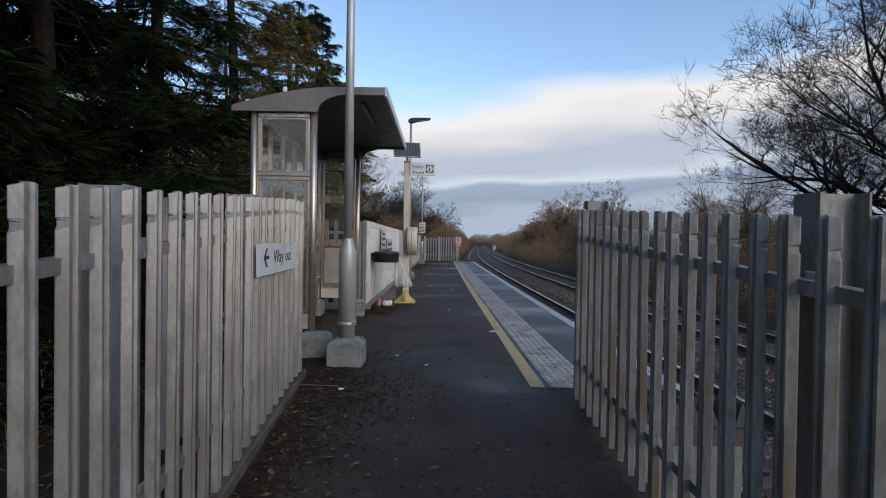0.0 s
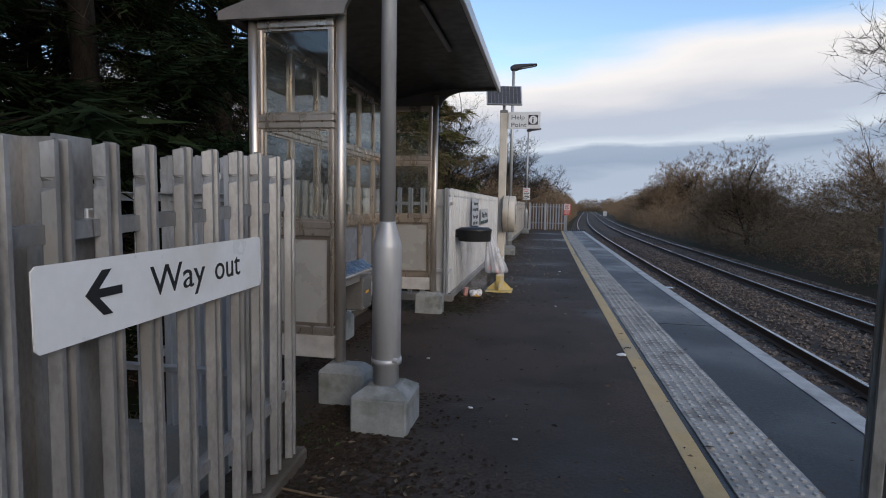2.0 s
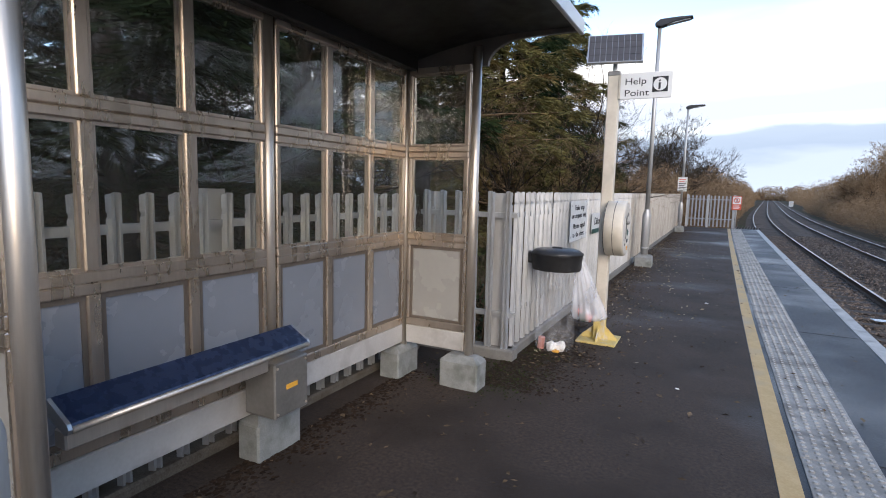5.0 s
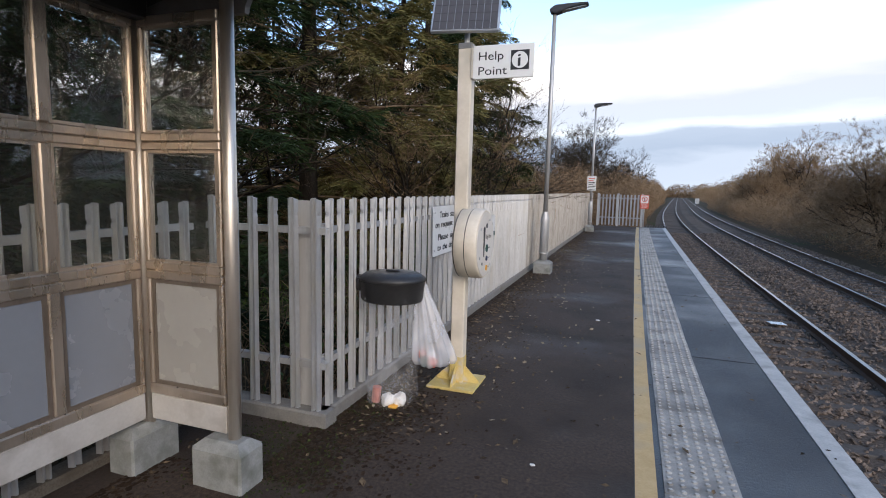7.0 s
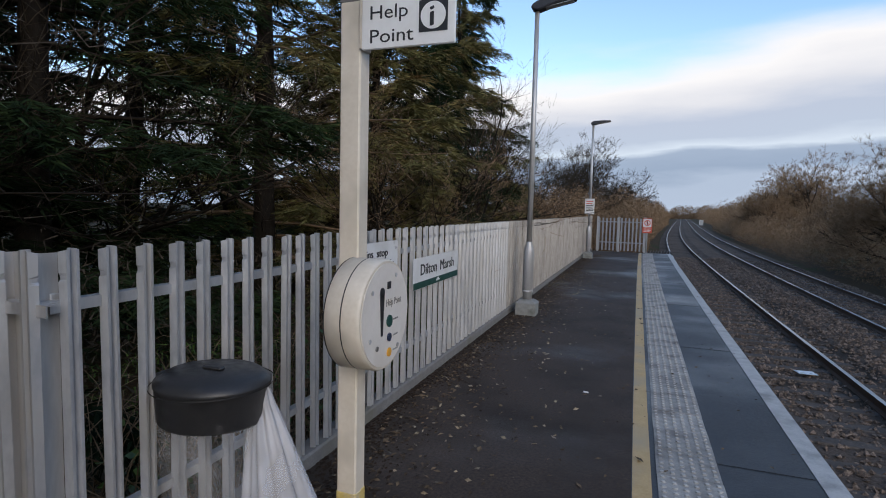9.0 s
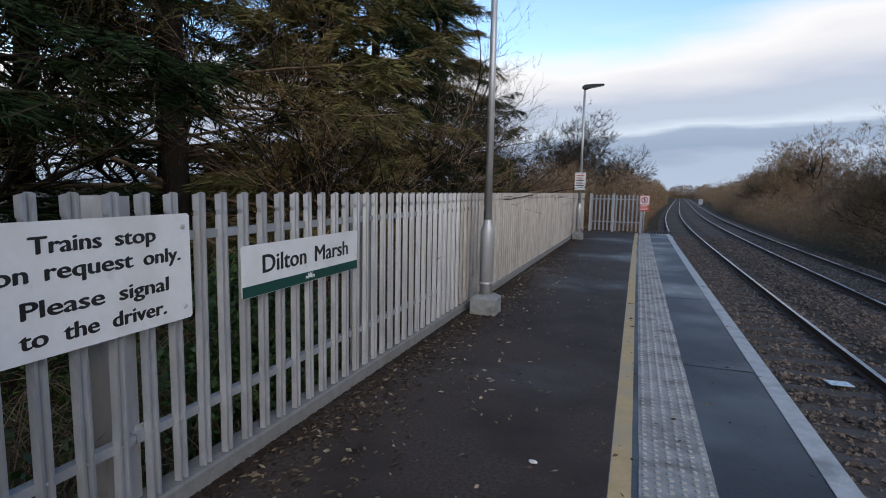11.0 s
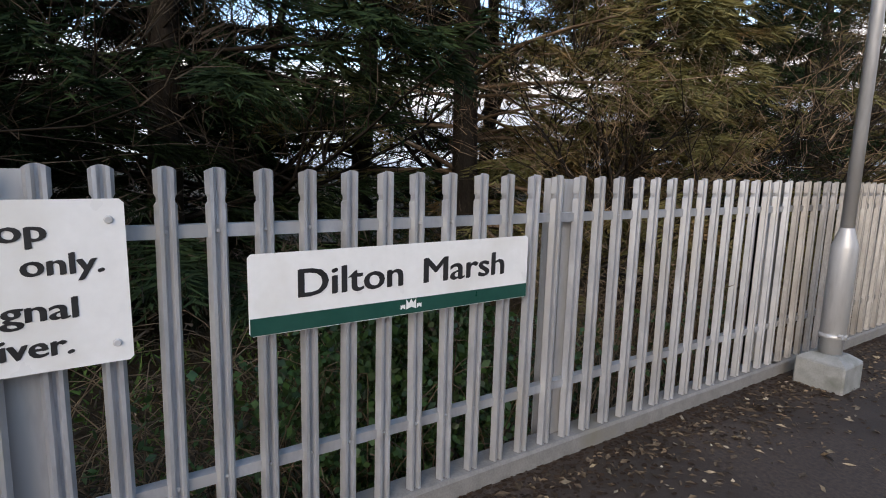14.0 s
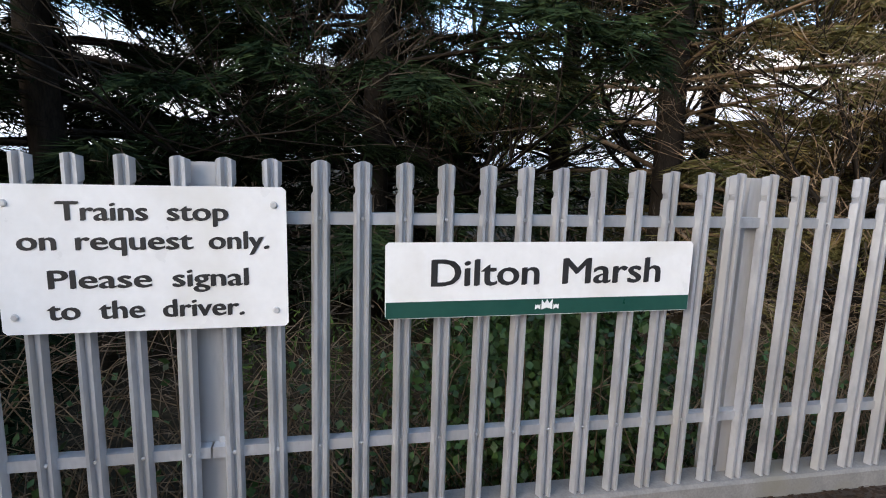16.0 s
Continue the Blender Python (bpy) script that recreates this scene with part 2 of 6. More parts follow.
WHITE = material("white_enamel", (0.74, 0.74, 0.72), (0.8, 0.8, 0.78), 6, 0.35, 0.0, 0.0, stain=(0.68, 0.67, 0.63), stain_scale=3)
CREAM = material("cream_paint", (0.64, 0.57, 0.46), (0.72, 0.65, 0.54), 8, 0.42, 0.0, 0.03, stain=(0.52, 0.47, 0.38), stain_scale=3)
FACE = material("pale_cream_enamel", (0.7, 0.655, 0.59), (0.76, 0.715, 0.65), 8, 0.4, 0, 0, stain=(0.66, 0.61, 0.54), stain_scale=5)
YELLOW_PAINT = material("chipped_yellow_paint", (0.55, 0.4, 0.12), (0.66, 0.52, 0.2), 14, 0.6, 0.0, 0.2, stain=(0.55, 0.5, 0.4), stain_scale=9)
BLACK = material("black_ink", (0.012, 0.012, 0.013), (0.02, 0.02, 0.02), 10, 0.5, 0, 0)
BLACK_PLASTIC = material("black_plastic", (0.02, 0.02, 0.021), (0.032, 0.032, 0.033), 30, 0.42, 0, 0.1)
DARK_GREEN = material("dark_green_enamel", (0.008, 0.055, 0.042), (0.012, 0.07, 0.052), 8, 0.35, 0, 0)
RED = material("red_sign", (0.62, 0.09, 0.05), (0.7, 0.12, 0.07), 8, 0.4, 0, 0)
NAVY = material("navy_seat", (0.022, 0.034, 0.075), (0.03, 0.046, 0.095), 20, 0.28, 0.3, 0.02)
ORANGE = material("warning_label", (0.7, 0.34, 0.04), (0.8, 0.42, 0.06), 20, 0.5, 0, 0)
SOLAR = material("solar_cells", (0.062, 0.056, 0.055), (0.085, 0.078, 0.078), 12, 0.42, 0.1, 0)
ALUMINIUM = material("aluminium", (0.5, 0.5, 0.5), (0.6, 0.6, 0.6), 20, 0.4, 0.8, 0.02)
BOX_STEEL = material("grey_steel_box", (0.2, 0.187, 0.17), (0.26, 0.245, 0.225), 9, 0.38, 0.5, 0.03)
LAMP_HEAD = material("dark_lamp_head", (0.03, 0.03, 0.033), (0.05, 0.05, 0.055), 12, 0.45, 0.2, 0.02)
RAIL_TOP = material("polished_rail_head", (0.3, 0.28, 0.26), (0.46, 0.44, 0.42), 8, 0.3, 1.0, 0.02, 4, (1, 0.05, 1))
RAIL_SIDE = material("rusty_rail_web", (0.06, 0.035, 0.022), (0.12, 0.07, 0.045), 15, 0.85, 0.2, 0.2)
SLEEPER = material("weathered_sleeper", (0.06, 0.053, 0.047), (0.11, 0.098, 0.088), 8, 0.88, 0, 0.3, gloss=0.2)
BALLAST = material("ballast_stone", (0.065, 0.047, 0.036), (0.25, 0.195, 0.155), 26, 0.9, 0, 0.8, 4, random_value=0.45, island=True, gloss=0.2)
BALLAST_BED = material("ballast_bed", (0.04, 0.03, 0.023), (0.15, 0.12, 0.098), 30, 0.9, 0, 1.0, 3, stain=(0.05, 0.042, 0.034), stain_scale=0.6, gloss=0.1)
SOIL = material("leafy_soil", (0.03, 0.022, 0.014), (0.075, 0.055, 0.032), 12, 0.95, 0, 0.8, 5, stain=(0.035, 0.045, 0.015), stain_scale=0.5, gloss=0.1)
BARK = material("dark_bark", (0.012, 0.01, 0.008), (0.032, 0.026, 0.02), 12, 0.9, 0, 0.6, 5, (1, 1, 0.3), gloss=0.1)
TWIG = material("bare_twigs", (0.03, 0.025, 0.019), (0.075, 0.06, 0.043), 5, 0.9, 0, 0, random_value=0.3, island=True, gloss=0.1)
SCRUB = material("brown_scrub_twigs", (0.15, 0.1, 0.06), (0.33, 0.225, 0.135), 1.2, 0.95, 0, 0, random_value=0.4, island=True, gloss=0.1)
NEEDLE = material("dark_conifer_needles", (0.009, 0.018, 0.009), (0.032, 0.054, 0.02), 1.6, 0.9, 0, 0, stain=(0.055, 0.05, 0.022), stain_scale=0.8, stain_edge=(0.58, 0.78), random_value=0.45, island=True, gloss=0.1)
# Darker copy of NEEDLE: the near trees' deep shade is put into the colour.
NEEDLE_SHADED = material("deep_shade_conifer_needles", (0.006, 0.011, 0.006), (0.018, 0.028, 0.011), 1.6, 0.95, 0, 0, stain=(0.03, 0.026, 0.013), stain_scale=0.8, stain_edge=(0.6, 0.8), random_value=0.45, island=True, gloss=0.05)
NEEDLE_BROWN = material("browning_conifer_needles", (0.065, 0.07, 0.024), (0.2, 0.175, 0.07), 1.6, 0.85, 0, 0, stain=(0.15, 0.095, 0.042), stain_scale=0.8, random_value=0.45, island=True, gloss=0.1)
IVY = material("ivy_leaves", (0.02, 0.05, 0.012), (0.07, 0.13, 0.033), 6, 0.45, 0, 0, random_value=0.5, island=True, gloss=0.4)
DEAD_TWIG = material("pale_dead_twigs", (0.17, 0.13, 0.09), (0.34, 0.27, 0.19), 6, 0.9, 0, 0, random_value=0.3, island=True, gloss=0.1)
BRAMBLE = material("dead_bramble", (0.11, 0.078, 0.05), (0.27, 0.19, 0.12), 4, 0.9, 0, 0, random_value=0.4, island=True, gloss=0.1)
GRASS = material("rough_grass", (0.04, 0.075, 0.014), (0.1, 0.15, 0.035), 4, 0.85, 0, 0, random_value=0.4, island=True, gloss=0.15)
LEAF = material("fallen_leaves", (0.035, 0.025, 0.017), (0.15, 0.105, 0.062), 8, 0.8, 0, 0, random_value=0.7, island=True, gloss=0.2)
MULCH = material("trodden_leaf_mould", (0.02, 0.0125, 0.008), (0.06, 0.038, 0.023), 20, 0.9, 0, 0.4, random_value=0.4, island=True, gloss=0.15)
LEAF_PALE = material("pale_fallen_leaves", (0.1, 0.07, 0.042), (0.38, 0.32, 0.22), 8, 0.7, 0, 0, random_value=0.5, island=True, gloss=0.3)
MOSS = material("damp_moss", (0.02, 0.028, 0.008), (0.05, 0.062, 0.02), 30, 0.95, 0, 0, random_value=0.4, island=True, gloss=0.1)
LITTER = material("crumpled_paper", (0.7, 0.68, 0.64), (0.8, 0.78, 0.75), 20, 0.8, 0, 0.4)
PINK = material("drinks_can", (0.55, 0.2, 0.16), (0.7, 0.35, 0.3), 20, 0.4, 0.3, 0)
SHEET_BLUE = material("pale_blue_plastic", (0.4, 0.52, 0.6), (0.5, 0.62, 0.7), 12, 0.3, 0, 0.05)
GLASS = glass_material()
BAG = clear_bag_material("clear_polythene", 0.02, 0.16, 6)
FULL_BAG = clear_bag_material("milky_polythene", 0.3, 0.5, 2.2)


# ---- building helpers ----
def part(name, bm, mat, parent=None, label="", smooth=False, kind="", mats=()):
    me = bpy.data.meshes.new(name)
    bm.normal_update()
    bm.to_mesh(me)
    bm.free()
    if smooth:
        me.polygons.foreach_set("use_smooth", [True] * len(me.polygons))
    me.materials.append(mat)
    for m in mats:
        me.materials.append(m)
    ob = new(name, me)
    ob.parent = parent
    return tagged(ob, label, "", "", kind)


def raw(name, verts, faces, mat, parent=None, label="", kind="", smooth=False):
    me = bpy.data.meshes.new(name)
    me.from_pydata(verts, [], faces)
    me.update()
    if smooth:
        me.polygons.foreach_set("use_smooth", [True] * len(me.polygons))
    me.materials.append(mat)
    ob = new(name, me)
    ob.parent = parent
    return tagged(ob, label, "", "", kind)


def thing(name, place, label, category, group="", rz=0.0, kind=""):
    ob = new(name)
    ob.empty_display_size = 0.2
    ob.matrix_world = pose(*place, 0, 0, rz)
    return tagged(ob, label, category, group, kind)


def box(x0, x1, y0, y1, z0, z1, bevel=0.0, bm=None, seg=1):
    bm = bm or bmesh.new()
    made = bmesh.ops.create_cube(bm, size=1)["verts"]
    for v in made:
        v.co = Vector(((x0 + x1) / 2 + v.co.x * (x1 - x0), (y0 + y1) / 2 + v.co.y * (y1 - y0), (z0 + z1) / 2 + v.co.z * (z1 - z0)))
    if bevel:
        edges = {e for v in made for e in v.link_edges}
        bmesh.ops.bevel(bm, geom=list(edges), offset=bevel, segments=seg, affect="EDGES", profile=0.5)
    return bm


def tube(path, radii, n=12, bm=None, caps=True):
    """A round bar through the points of path with a radius at each."""
    bm = bm or bmesh.new()
    rings = []
    for i, p in enumerate(path):
        a, b = Vector(path[max(0, i - 1)]), Vector(path[min(len(path) - 1, i + 1)])
        d = (b - a).normalized()
        u = d.cross(Vector((0, 0, 1)) if abs(d.z) < 0.9 else Vector((0, 1, 0))).normalized()
        w = u.cross(d)
        r = float(radii[i] if hasattr(radii, "__len__") else radii)
        rings.append([bm.verts.new(Vector(p) + r * (math.cos(k * 2 * math.pi / n) * u + math.sin(k * 2 * math.pi / n) * w)) for k in range(n)])
    for a, b in zip(rings, rings[1:]):
        for k in range(n):
            bm.faces.new((a[k], a[(k + 1) % n], b[(k + 1) % n], b[k]))
    if caps:
        bm.faces.new(rings[0][::-1]); bm.faces.new(rings[-1])
    bmesh.ops.recalc_face_normals(bm, faces=bm.faces)
    return bm


def prism(outline, y0, y1, axis="y", bm=None):
    """Extrudes a closed outline; axis y: outline in x,z; axis x: in y,z; axis z: in x,y."""
    bm = bm or bmesh.new()
    put = {"y": lambda a, b, c: (a, c, b), "x": lambda a, b, c: (c, a, b), "z": lambda a, b, c: (a, b, c)}[axis]
    lo = [bm.verts.new(put(a, b, y0)) for a, b in outline]
    hi = [bm.verts.new(put(a, b, y1)) for a, b in outline]
    made = [bm.faces.new(lo[::-1]), bm.faces.new(hi)]
    n = len(outline)
    for i in range(n):
        made.append(bm.faces.new((lo[i], lo[(i + 1) % n], hi[(i + 1) % n], hi[i])))
    bmesh.ops.recalc_face_normals(bm, faces=made)
    return bm


def lettering(name, text, size, mat, parent, m, spacing=1.0, word=1.0, align="LEFT", bold=0.0, line=1.0, width=None):
    """Writing as a thin mesh in the x,z face of the parent, at the pose m; width: total length it is fitted to."""
    cu = bpy.data.curves.new(name, "FONT")
    cu.body, cu.size, cu.align_x, cu.space_line = text, size, align, line
    cu.space_character, cu.space_word, cu.extrude, cu.resolution_u = spacing, word, 0.0008, 3
    ob = new(name + "_curve", cu)
    bpy.context.view_layer.update()
    me = bpy.data.meshes.new_from_object(ob.evaluated_get(bpy.context.evaluated_depsgraph_get()))
    bpy.data.objects.remove(ob)
    me.materials.clear()
    me.materials.append(mat)
    if width:
        xs = [v.co.x for v in me.vertices]
        k = width / (max(xs) - min(xs))
        mid = (max(xs) + min(xs)) / 2 if align == "CENTER" else 0
        for v in me.vertices:
            v.co.x = (v.co.x - mid) * k
    if bold:
        # heavier strokes: the same letters laid over one another, a hair apart
        bm = bmesh.new()
        for k, dx in enumerate((-bold, 0.0, bold)):
            n0 = len(bm.verts)
            bm.from_mesh(me)
            bm.verts.ensure_lookup_table()
            bmesh.ops.translate(bm, verts=bm.verts[n0:], vec=(dx, (k - 1) * bold * 0.4, 0.0002 * k))
        bm.to_mesh(me)
        bm.free()
    made = new(name, me)
    made.parent = parent
    made.matrix_basis = m @ pose(0, 0, 0, 90, 0, 0)
    return made


def tri_tubes(p0, p1, r0, r1):
    """Three-sided tapering sticks between arrays of points."""
    d = p1 - p0
    d = d / np.maximum(1e-6, np.linalg.norm(d, axis=1, keepdims=True))
    ref = np.where(np.abs(d[:, 2:3]) < 0.9, np.array([[0, 0, 1.0]]), np.array([[1.0, 0, 0]]))
    u = np.cross(d, ref); u /= np.linalg.norm(u, axis=1, keepdims=True)
    w = np.cross(u, d)
    vs = []
    for p, r in ((p0, r0), (p1, r1)):
        for k in range(3):
            a = 2 * math.pi * k / 3
            vs.append(p + r[:, None] * (math.cos(a) * u + math.sin(a) * w))
    v = np.stack(vs, 1).reshape(-1, 3)
    f = np.array([(0, 1, 4, 3), (1, 2, 5, 4), (2, 0, 3, 5)])[None] + 6 * np.arange(len(p0))[:, None, None]
    return v, f.reshape(-1, 4)


def fast_mesh(name, v, f, mat, parent=None, label="", kind=""):
    me = bpy.data.meshes.new(name)
    me.vertices.add(len(v)); me.vertices.foreach_set("co", np.ascontiguousarray(v, np.float32).ravel())
    k = f.shape[1]
    me.loops.add(f.size); me.loops.foreach_set("vertex_index", np.ascontiguousarray(f, np.int32).ravel())
    me.polygons.add(len(f)); me.polygons.foreach_set("loop_start", np.arange(0, f.size, k, dtype=np.int32))
    me.update(calc_edges=True)
    me.materials.append(mat)
    ob = new(name, me)
    ob.parent = parent
    return tagged(ob, label, "", "", kind)


def kites(p, d, length, width, rng):
    """Leaf-shaped flakes: from p along d."""
    n = len(p)
    d = d / np.maximum(1e-6, np.linalg.norm(d, axis=1, keepdims=True))
    s = np.cross(d, rng.normal(0, 1, (n, 3))); s /= np.maximum(1e-6, np.linalg.norm(s, axis=1, keepdims=True))
    mid = p + d * (length * 0.45)[:, None]
    tip = p + d * length[:, None]
    v = np.stack([p, mid + s * width[:, None], tip, mid - s * width[:, None]], 1).reshape(-1, 3)
    f = (np.arange(4)[None] + 4 * np.arange(n)[:, None])
    return v, f


# ---- the lie of the land ----
def bend(y):
    """Sideways drift of platform and line: straight at first, then easing into a slant."""
    drift = 1.125 * np.logaddexp(0.0, (np.asarray(y, float) - 55.0) / 15.0) - 0.0626
    return float(np.maximum(0.0, drift)) if np.ndim(y) == 0 else np.maximum(0.0, drift)


def bend_deg(y):
    return -math.degrees(math.atan(0.075 / (1 + math.exp(-(y - 55.0) / 15.0)))) if y > 12.5 else 0.0


RAMP_TOP, RAMP_SLOPE = 4.1, 0.067


def top(y):
    """Height of the platform's surface; the ramp falls away behind the start."""
    return -max(0.0, RAMP_TOP - y) * RAMP_SLOPE


EDGE, RAIL_Z, BED_Z = 2.03, -0.9, -1.1
TRACKS = (3.38, 7.13)
GAUGE = 1.435 / 2 + 0.035
END_Y = 32.2


def ribbon(name, x0, x1, ys, z, thick, mat, parent=None, label="", curve=True, kind=""):
    """A strip along the platform with its own thickness."""
    bm = bmesh.new()
    rows = []
    for y in ys:
        s = bend(y) if curve else 0
        zz = z + top(y)
        rows.append([bm.verts.new((x + s, y, h)) for x, h in ((x0, zz), (x1, zz), (x1, zz - thick), (x0, zz - thick))])
    for a, b in zip(rows, rows[1:]):
        for k in range(4):
            bm.faces.new((a[k], a[(k + 1) % 4], b[(k + 1) % 4], b[k]))
    bm.faces.new(rows[0]); bm.faces.new(rows[-1])
    bmesh.ops.recalc_face_normals(bm, faces=bm.faces)
    return part(name, bm, mat, parent, label, kind=kind)


def steps(a, b, d):
    n = max(1, round((b - a) / d))
    return [a + (b - a) * i / n for i in range(n + 1)]


# ---- ground, platform, track ----
def ground_height(x, y):
    s = x - bend(y)
    if s < -1.5:
        d = min(1.0, (-1.5 - s) / 2.5)
        z = -0.45 - 0.35 * d
        if y < RAMP_TOP:
            z += 1.0 * top(y)
    elif s < EDGE - 0.2:
        z = -1.35
    elif s < 9.2:
        z = BED_Z - 0.02
    else:
        z = BED_Z + min(1.0, (s - 9.2) / 5.0) * 0.5
    if y > END_Y + 1 and -1.5 <= s < EDGE - 0.2:
        z = -1.0
    return z


def build_ground():
    xs = sorted(set([-1500, -700, -300, -120, -60, -35, 35, 60, 120, 300, 700, 1500] + [round(x, 2) for x in np.arange(-22, 24, 0.5)] + [-1.5, -1.45, 1.85, 1.87, 9.2]))
    ys = sorted(set([-900, -300, -100, -40, -20, -10, -5] + list(range(-3, 60, 2)) + list(range(60, 200, 10)) + [220, 260, 320, 420, 600, 900, 1500, 2500]))
    verts, faces = [], []
    for y in ys:
        for x in xs:
            near = -40 < x < 40 and y < 420
            wob = 0.06 * noise.noise(Vector((x * 0.6, y * 0.6, 0))) if (near and (x < -1.6 or x > 9)) else 0
            verts.append((x + (bend(y) if near else min(bend(y), 110)), y, (ground_height(x + bend(y), y) if near else -1.1) + wob))
    w = len(xs)
    for j in range(len(ys) - 1):
        for i in range(w - 1):
            a = j * w + i
            faces.append((a, a + 1, a + 1 + w, a + w))
    raw("ground", verts, faces, SOIL, None, "dark leafy soil and rough earth round the line", "structure", True)["category"] = "ground"


build_ground()

ys_all = [-8.0, -4.0, -2.0, 0.0, 2.0, RAMP_TOP] + steps(6.0, END_Y, 1.6)
platform = ribbon("platform", -1.42, 0.76, ys_all, 0.0, 1.4, ASPHALT, None, "dark worn asphalt platform surface with leaf litter", kind="structure")
platform["category"] = "platform"
FRONT_Y = 4.28
front = ribbon("platform_edge_surface", 0.76, EDGE - 0.14, [FRONT_Y] + steps(6.0, END_Y, 1.6), 0.0, 1.4, ASPHALT_NEW, None, "smooth damp bluish asphalt strip along the platform edge", kind="structure")
front["category"] = "platform"
ramp_side = ribbon("ramp_surface", 0.76, 1.12, [-8.0, -4.0, 0.0, 2.0, FRONT_Y - 0.004], 0.0, 1.4, ASPHALT, None, "dark asphalt edge of the access ramp", kind="structure")
ramp_side["category"] = "ramp"
tagged(ribbon("coping", EDGE - 0.14, EDGE, [FRONT_Y] + steps(6.0, END_Y, 1.6), 0.006, 0.12, WHITE_LINE, None, "worn white-painted coping along the platform edge", kind="structure"), category="coping")
tagged(ribbon("platform_face", EDGE - 0.14, EDGE - 0.04, [FRONT_Y] + steps(6.0, END_Y, 1.6), -0.115, 1.25, KERB, None, "grimy concrete face of the platform wall", kind="structure"), category="wall")
tagged(ribbon("yellow_line", 0.765, 0.88, [FRONT_Y] + steps(6.0, END_Y - 0.3, 1.6), 0.005, 0.01, YELLOW, None, "worn yellow painted safety line on asphalt", kind="structure"), category="line")


for y in (8.4, 11.8, 15.2, 18.6, 22.0, 25.4, 28.8):
    seam = part("strip_joint", box(1.31, EDGE - 0.145, -0.007, 0.007, 0.0, 0.003), BLACK, front, "dark tar joint across the strip")
    seam.matrix_basis = pose(bend(y), y, 0.001)


def rail_run(name, x, y0, y1, label):
    """Flat-bottomed rail swept along the curve: foot, web, head."""
    prof = [(-0.07, -0.159), (0.07, -0.159), (0.07, -0.148), (0.012, -0.125), (0.012, -0.045), (0.035, -0.034), (0.035, -0.006), (0.029, 0), (-0.029, 0), (-0.035, -0.006), (-0.035, -0.034), (-0.012, -0.045), (-0.012, -0.125), (-0.07, -0.148)]
    ys = steps(y0, 60, 3.0) + steps(64, y1, 8.0)
    n = len(prof)
    verts = [(x + bend(y) + a, y, RAIL_Z + b) for y in ys for a, b in prof]
    faces = [(j * n + i, j * n + (i + 1) % n, (j + 1) * n + (i + 1) % n, (j + 1) * n + i) for j in range(len(ys) - 1) for i in range(n)]
    ob = raw(name, verts, faces, RAIL_SIDE, None, label, "structure")
    ob.data.materials.append(RAIL_TOP)
    for p in ob.data.polygons:
        if p.index % n in (6, 7, 8):
            p.material_index = 1
    ob["category"] = "rail"
    return ob


for tr in TRACKS:
    for side in (-1, 1):
        rail_run("rail", tr + side * GAUGE, -30, 330, "steel running rail, polished head and rusty web, on sleepers")


def build_sleepers():
    me = None
    for tr in TRACKS:
        bed = thing("sleeper_row", (0, 0, 0), "weathered concrete sleepers half sunk in dark ballast", "sleepers", "sleeper rows")
        for i in range(75):
            y = -2.0 + i * 0.7
            if me is None:
                bm = bmesh.new()
                prism([(-0.14, 0), (0.14, 0), (0.11, 0.2), (-0.11, 0.2)], -1.25, 1.25, "x", bm)
                bmesh.ops.bevel(bm, geom=bm.edges[:], offset=0.012, segments=1, affect="EDGES")
                ob = part("sleeper", bm, SLEEPER, bed)
                me = ob.data
            else:
                ob = new("sleeper", me)
                ob.parent = bed
            ob.matrix_basis = pose(tr + bend(y), y, RAIL_Z - 0.159 - 0.2 + random.uniform(-0.01, 0.01), 0, 0, bend_deg(y) + random.uniform(-0.4, 0.4))


build_sleepers()


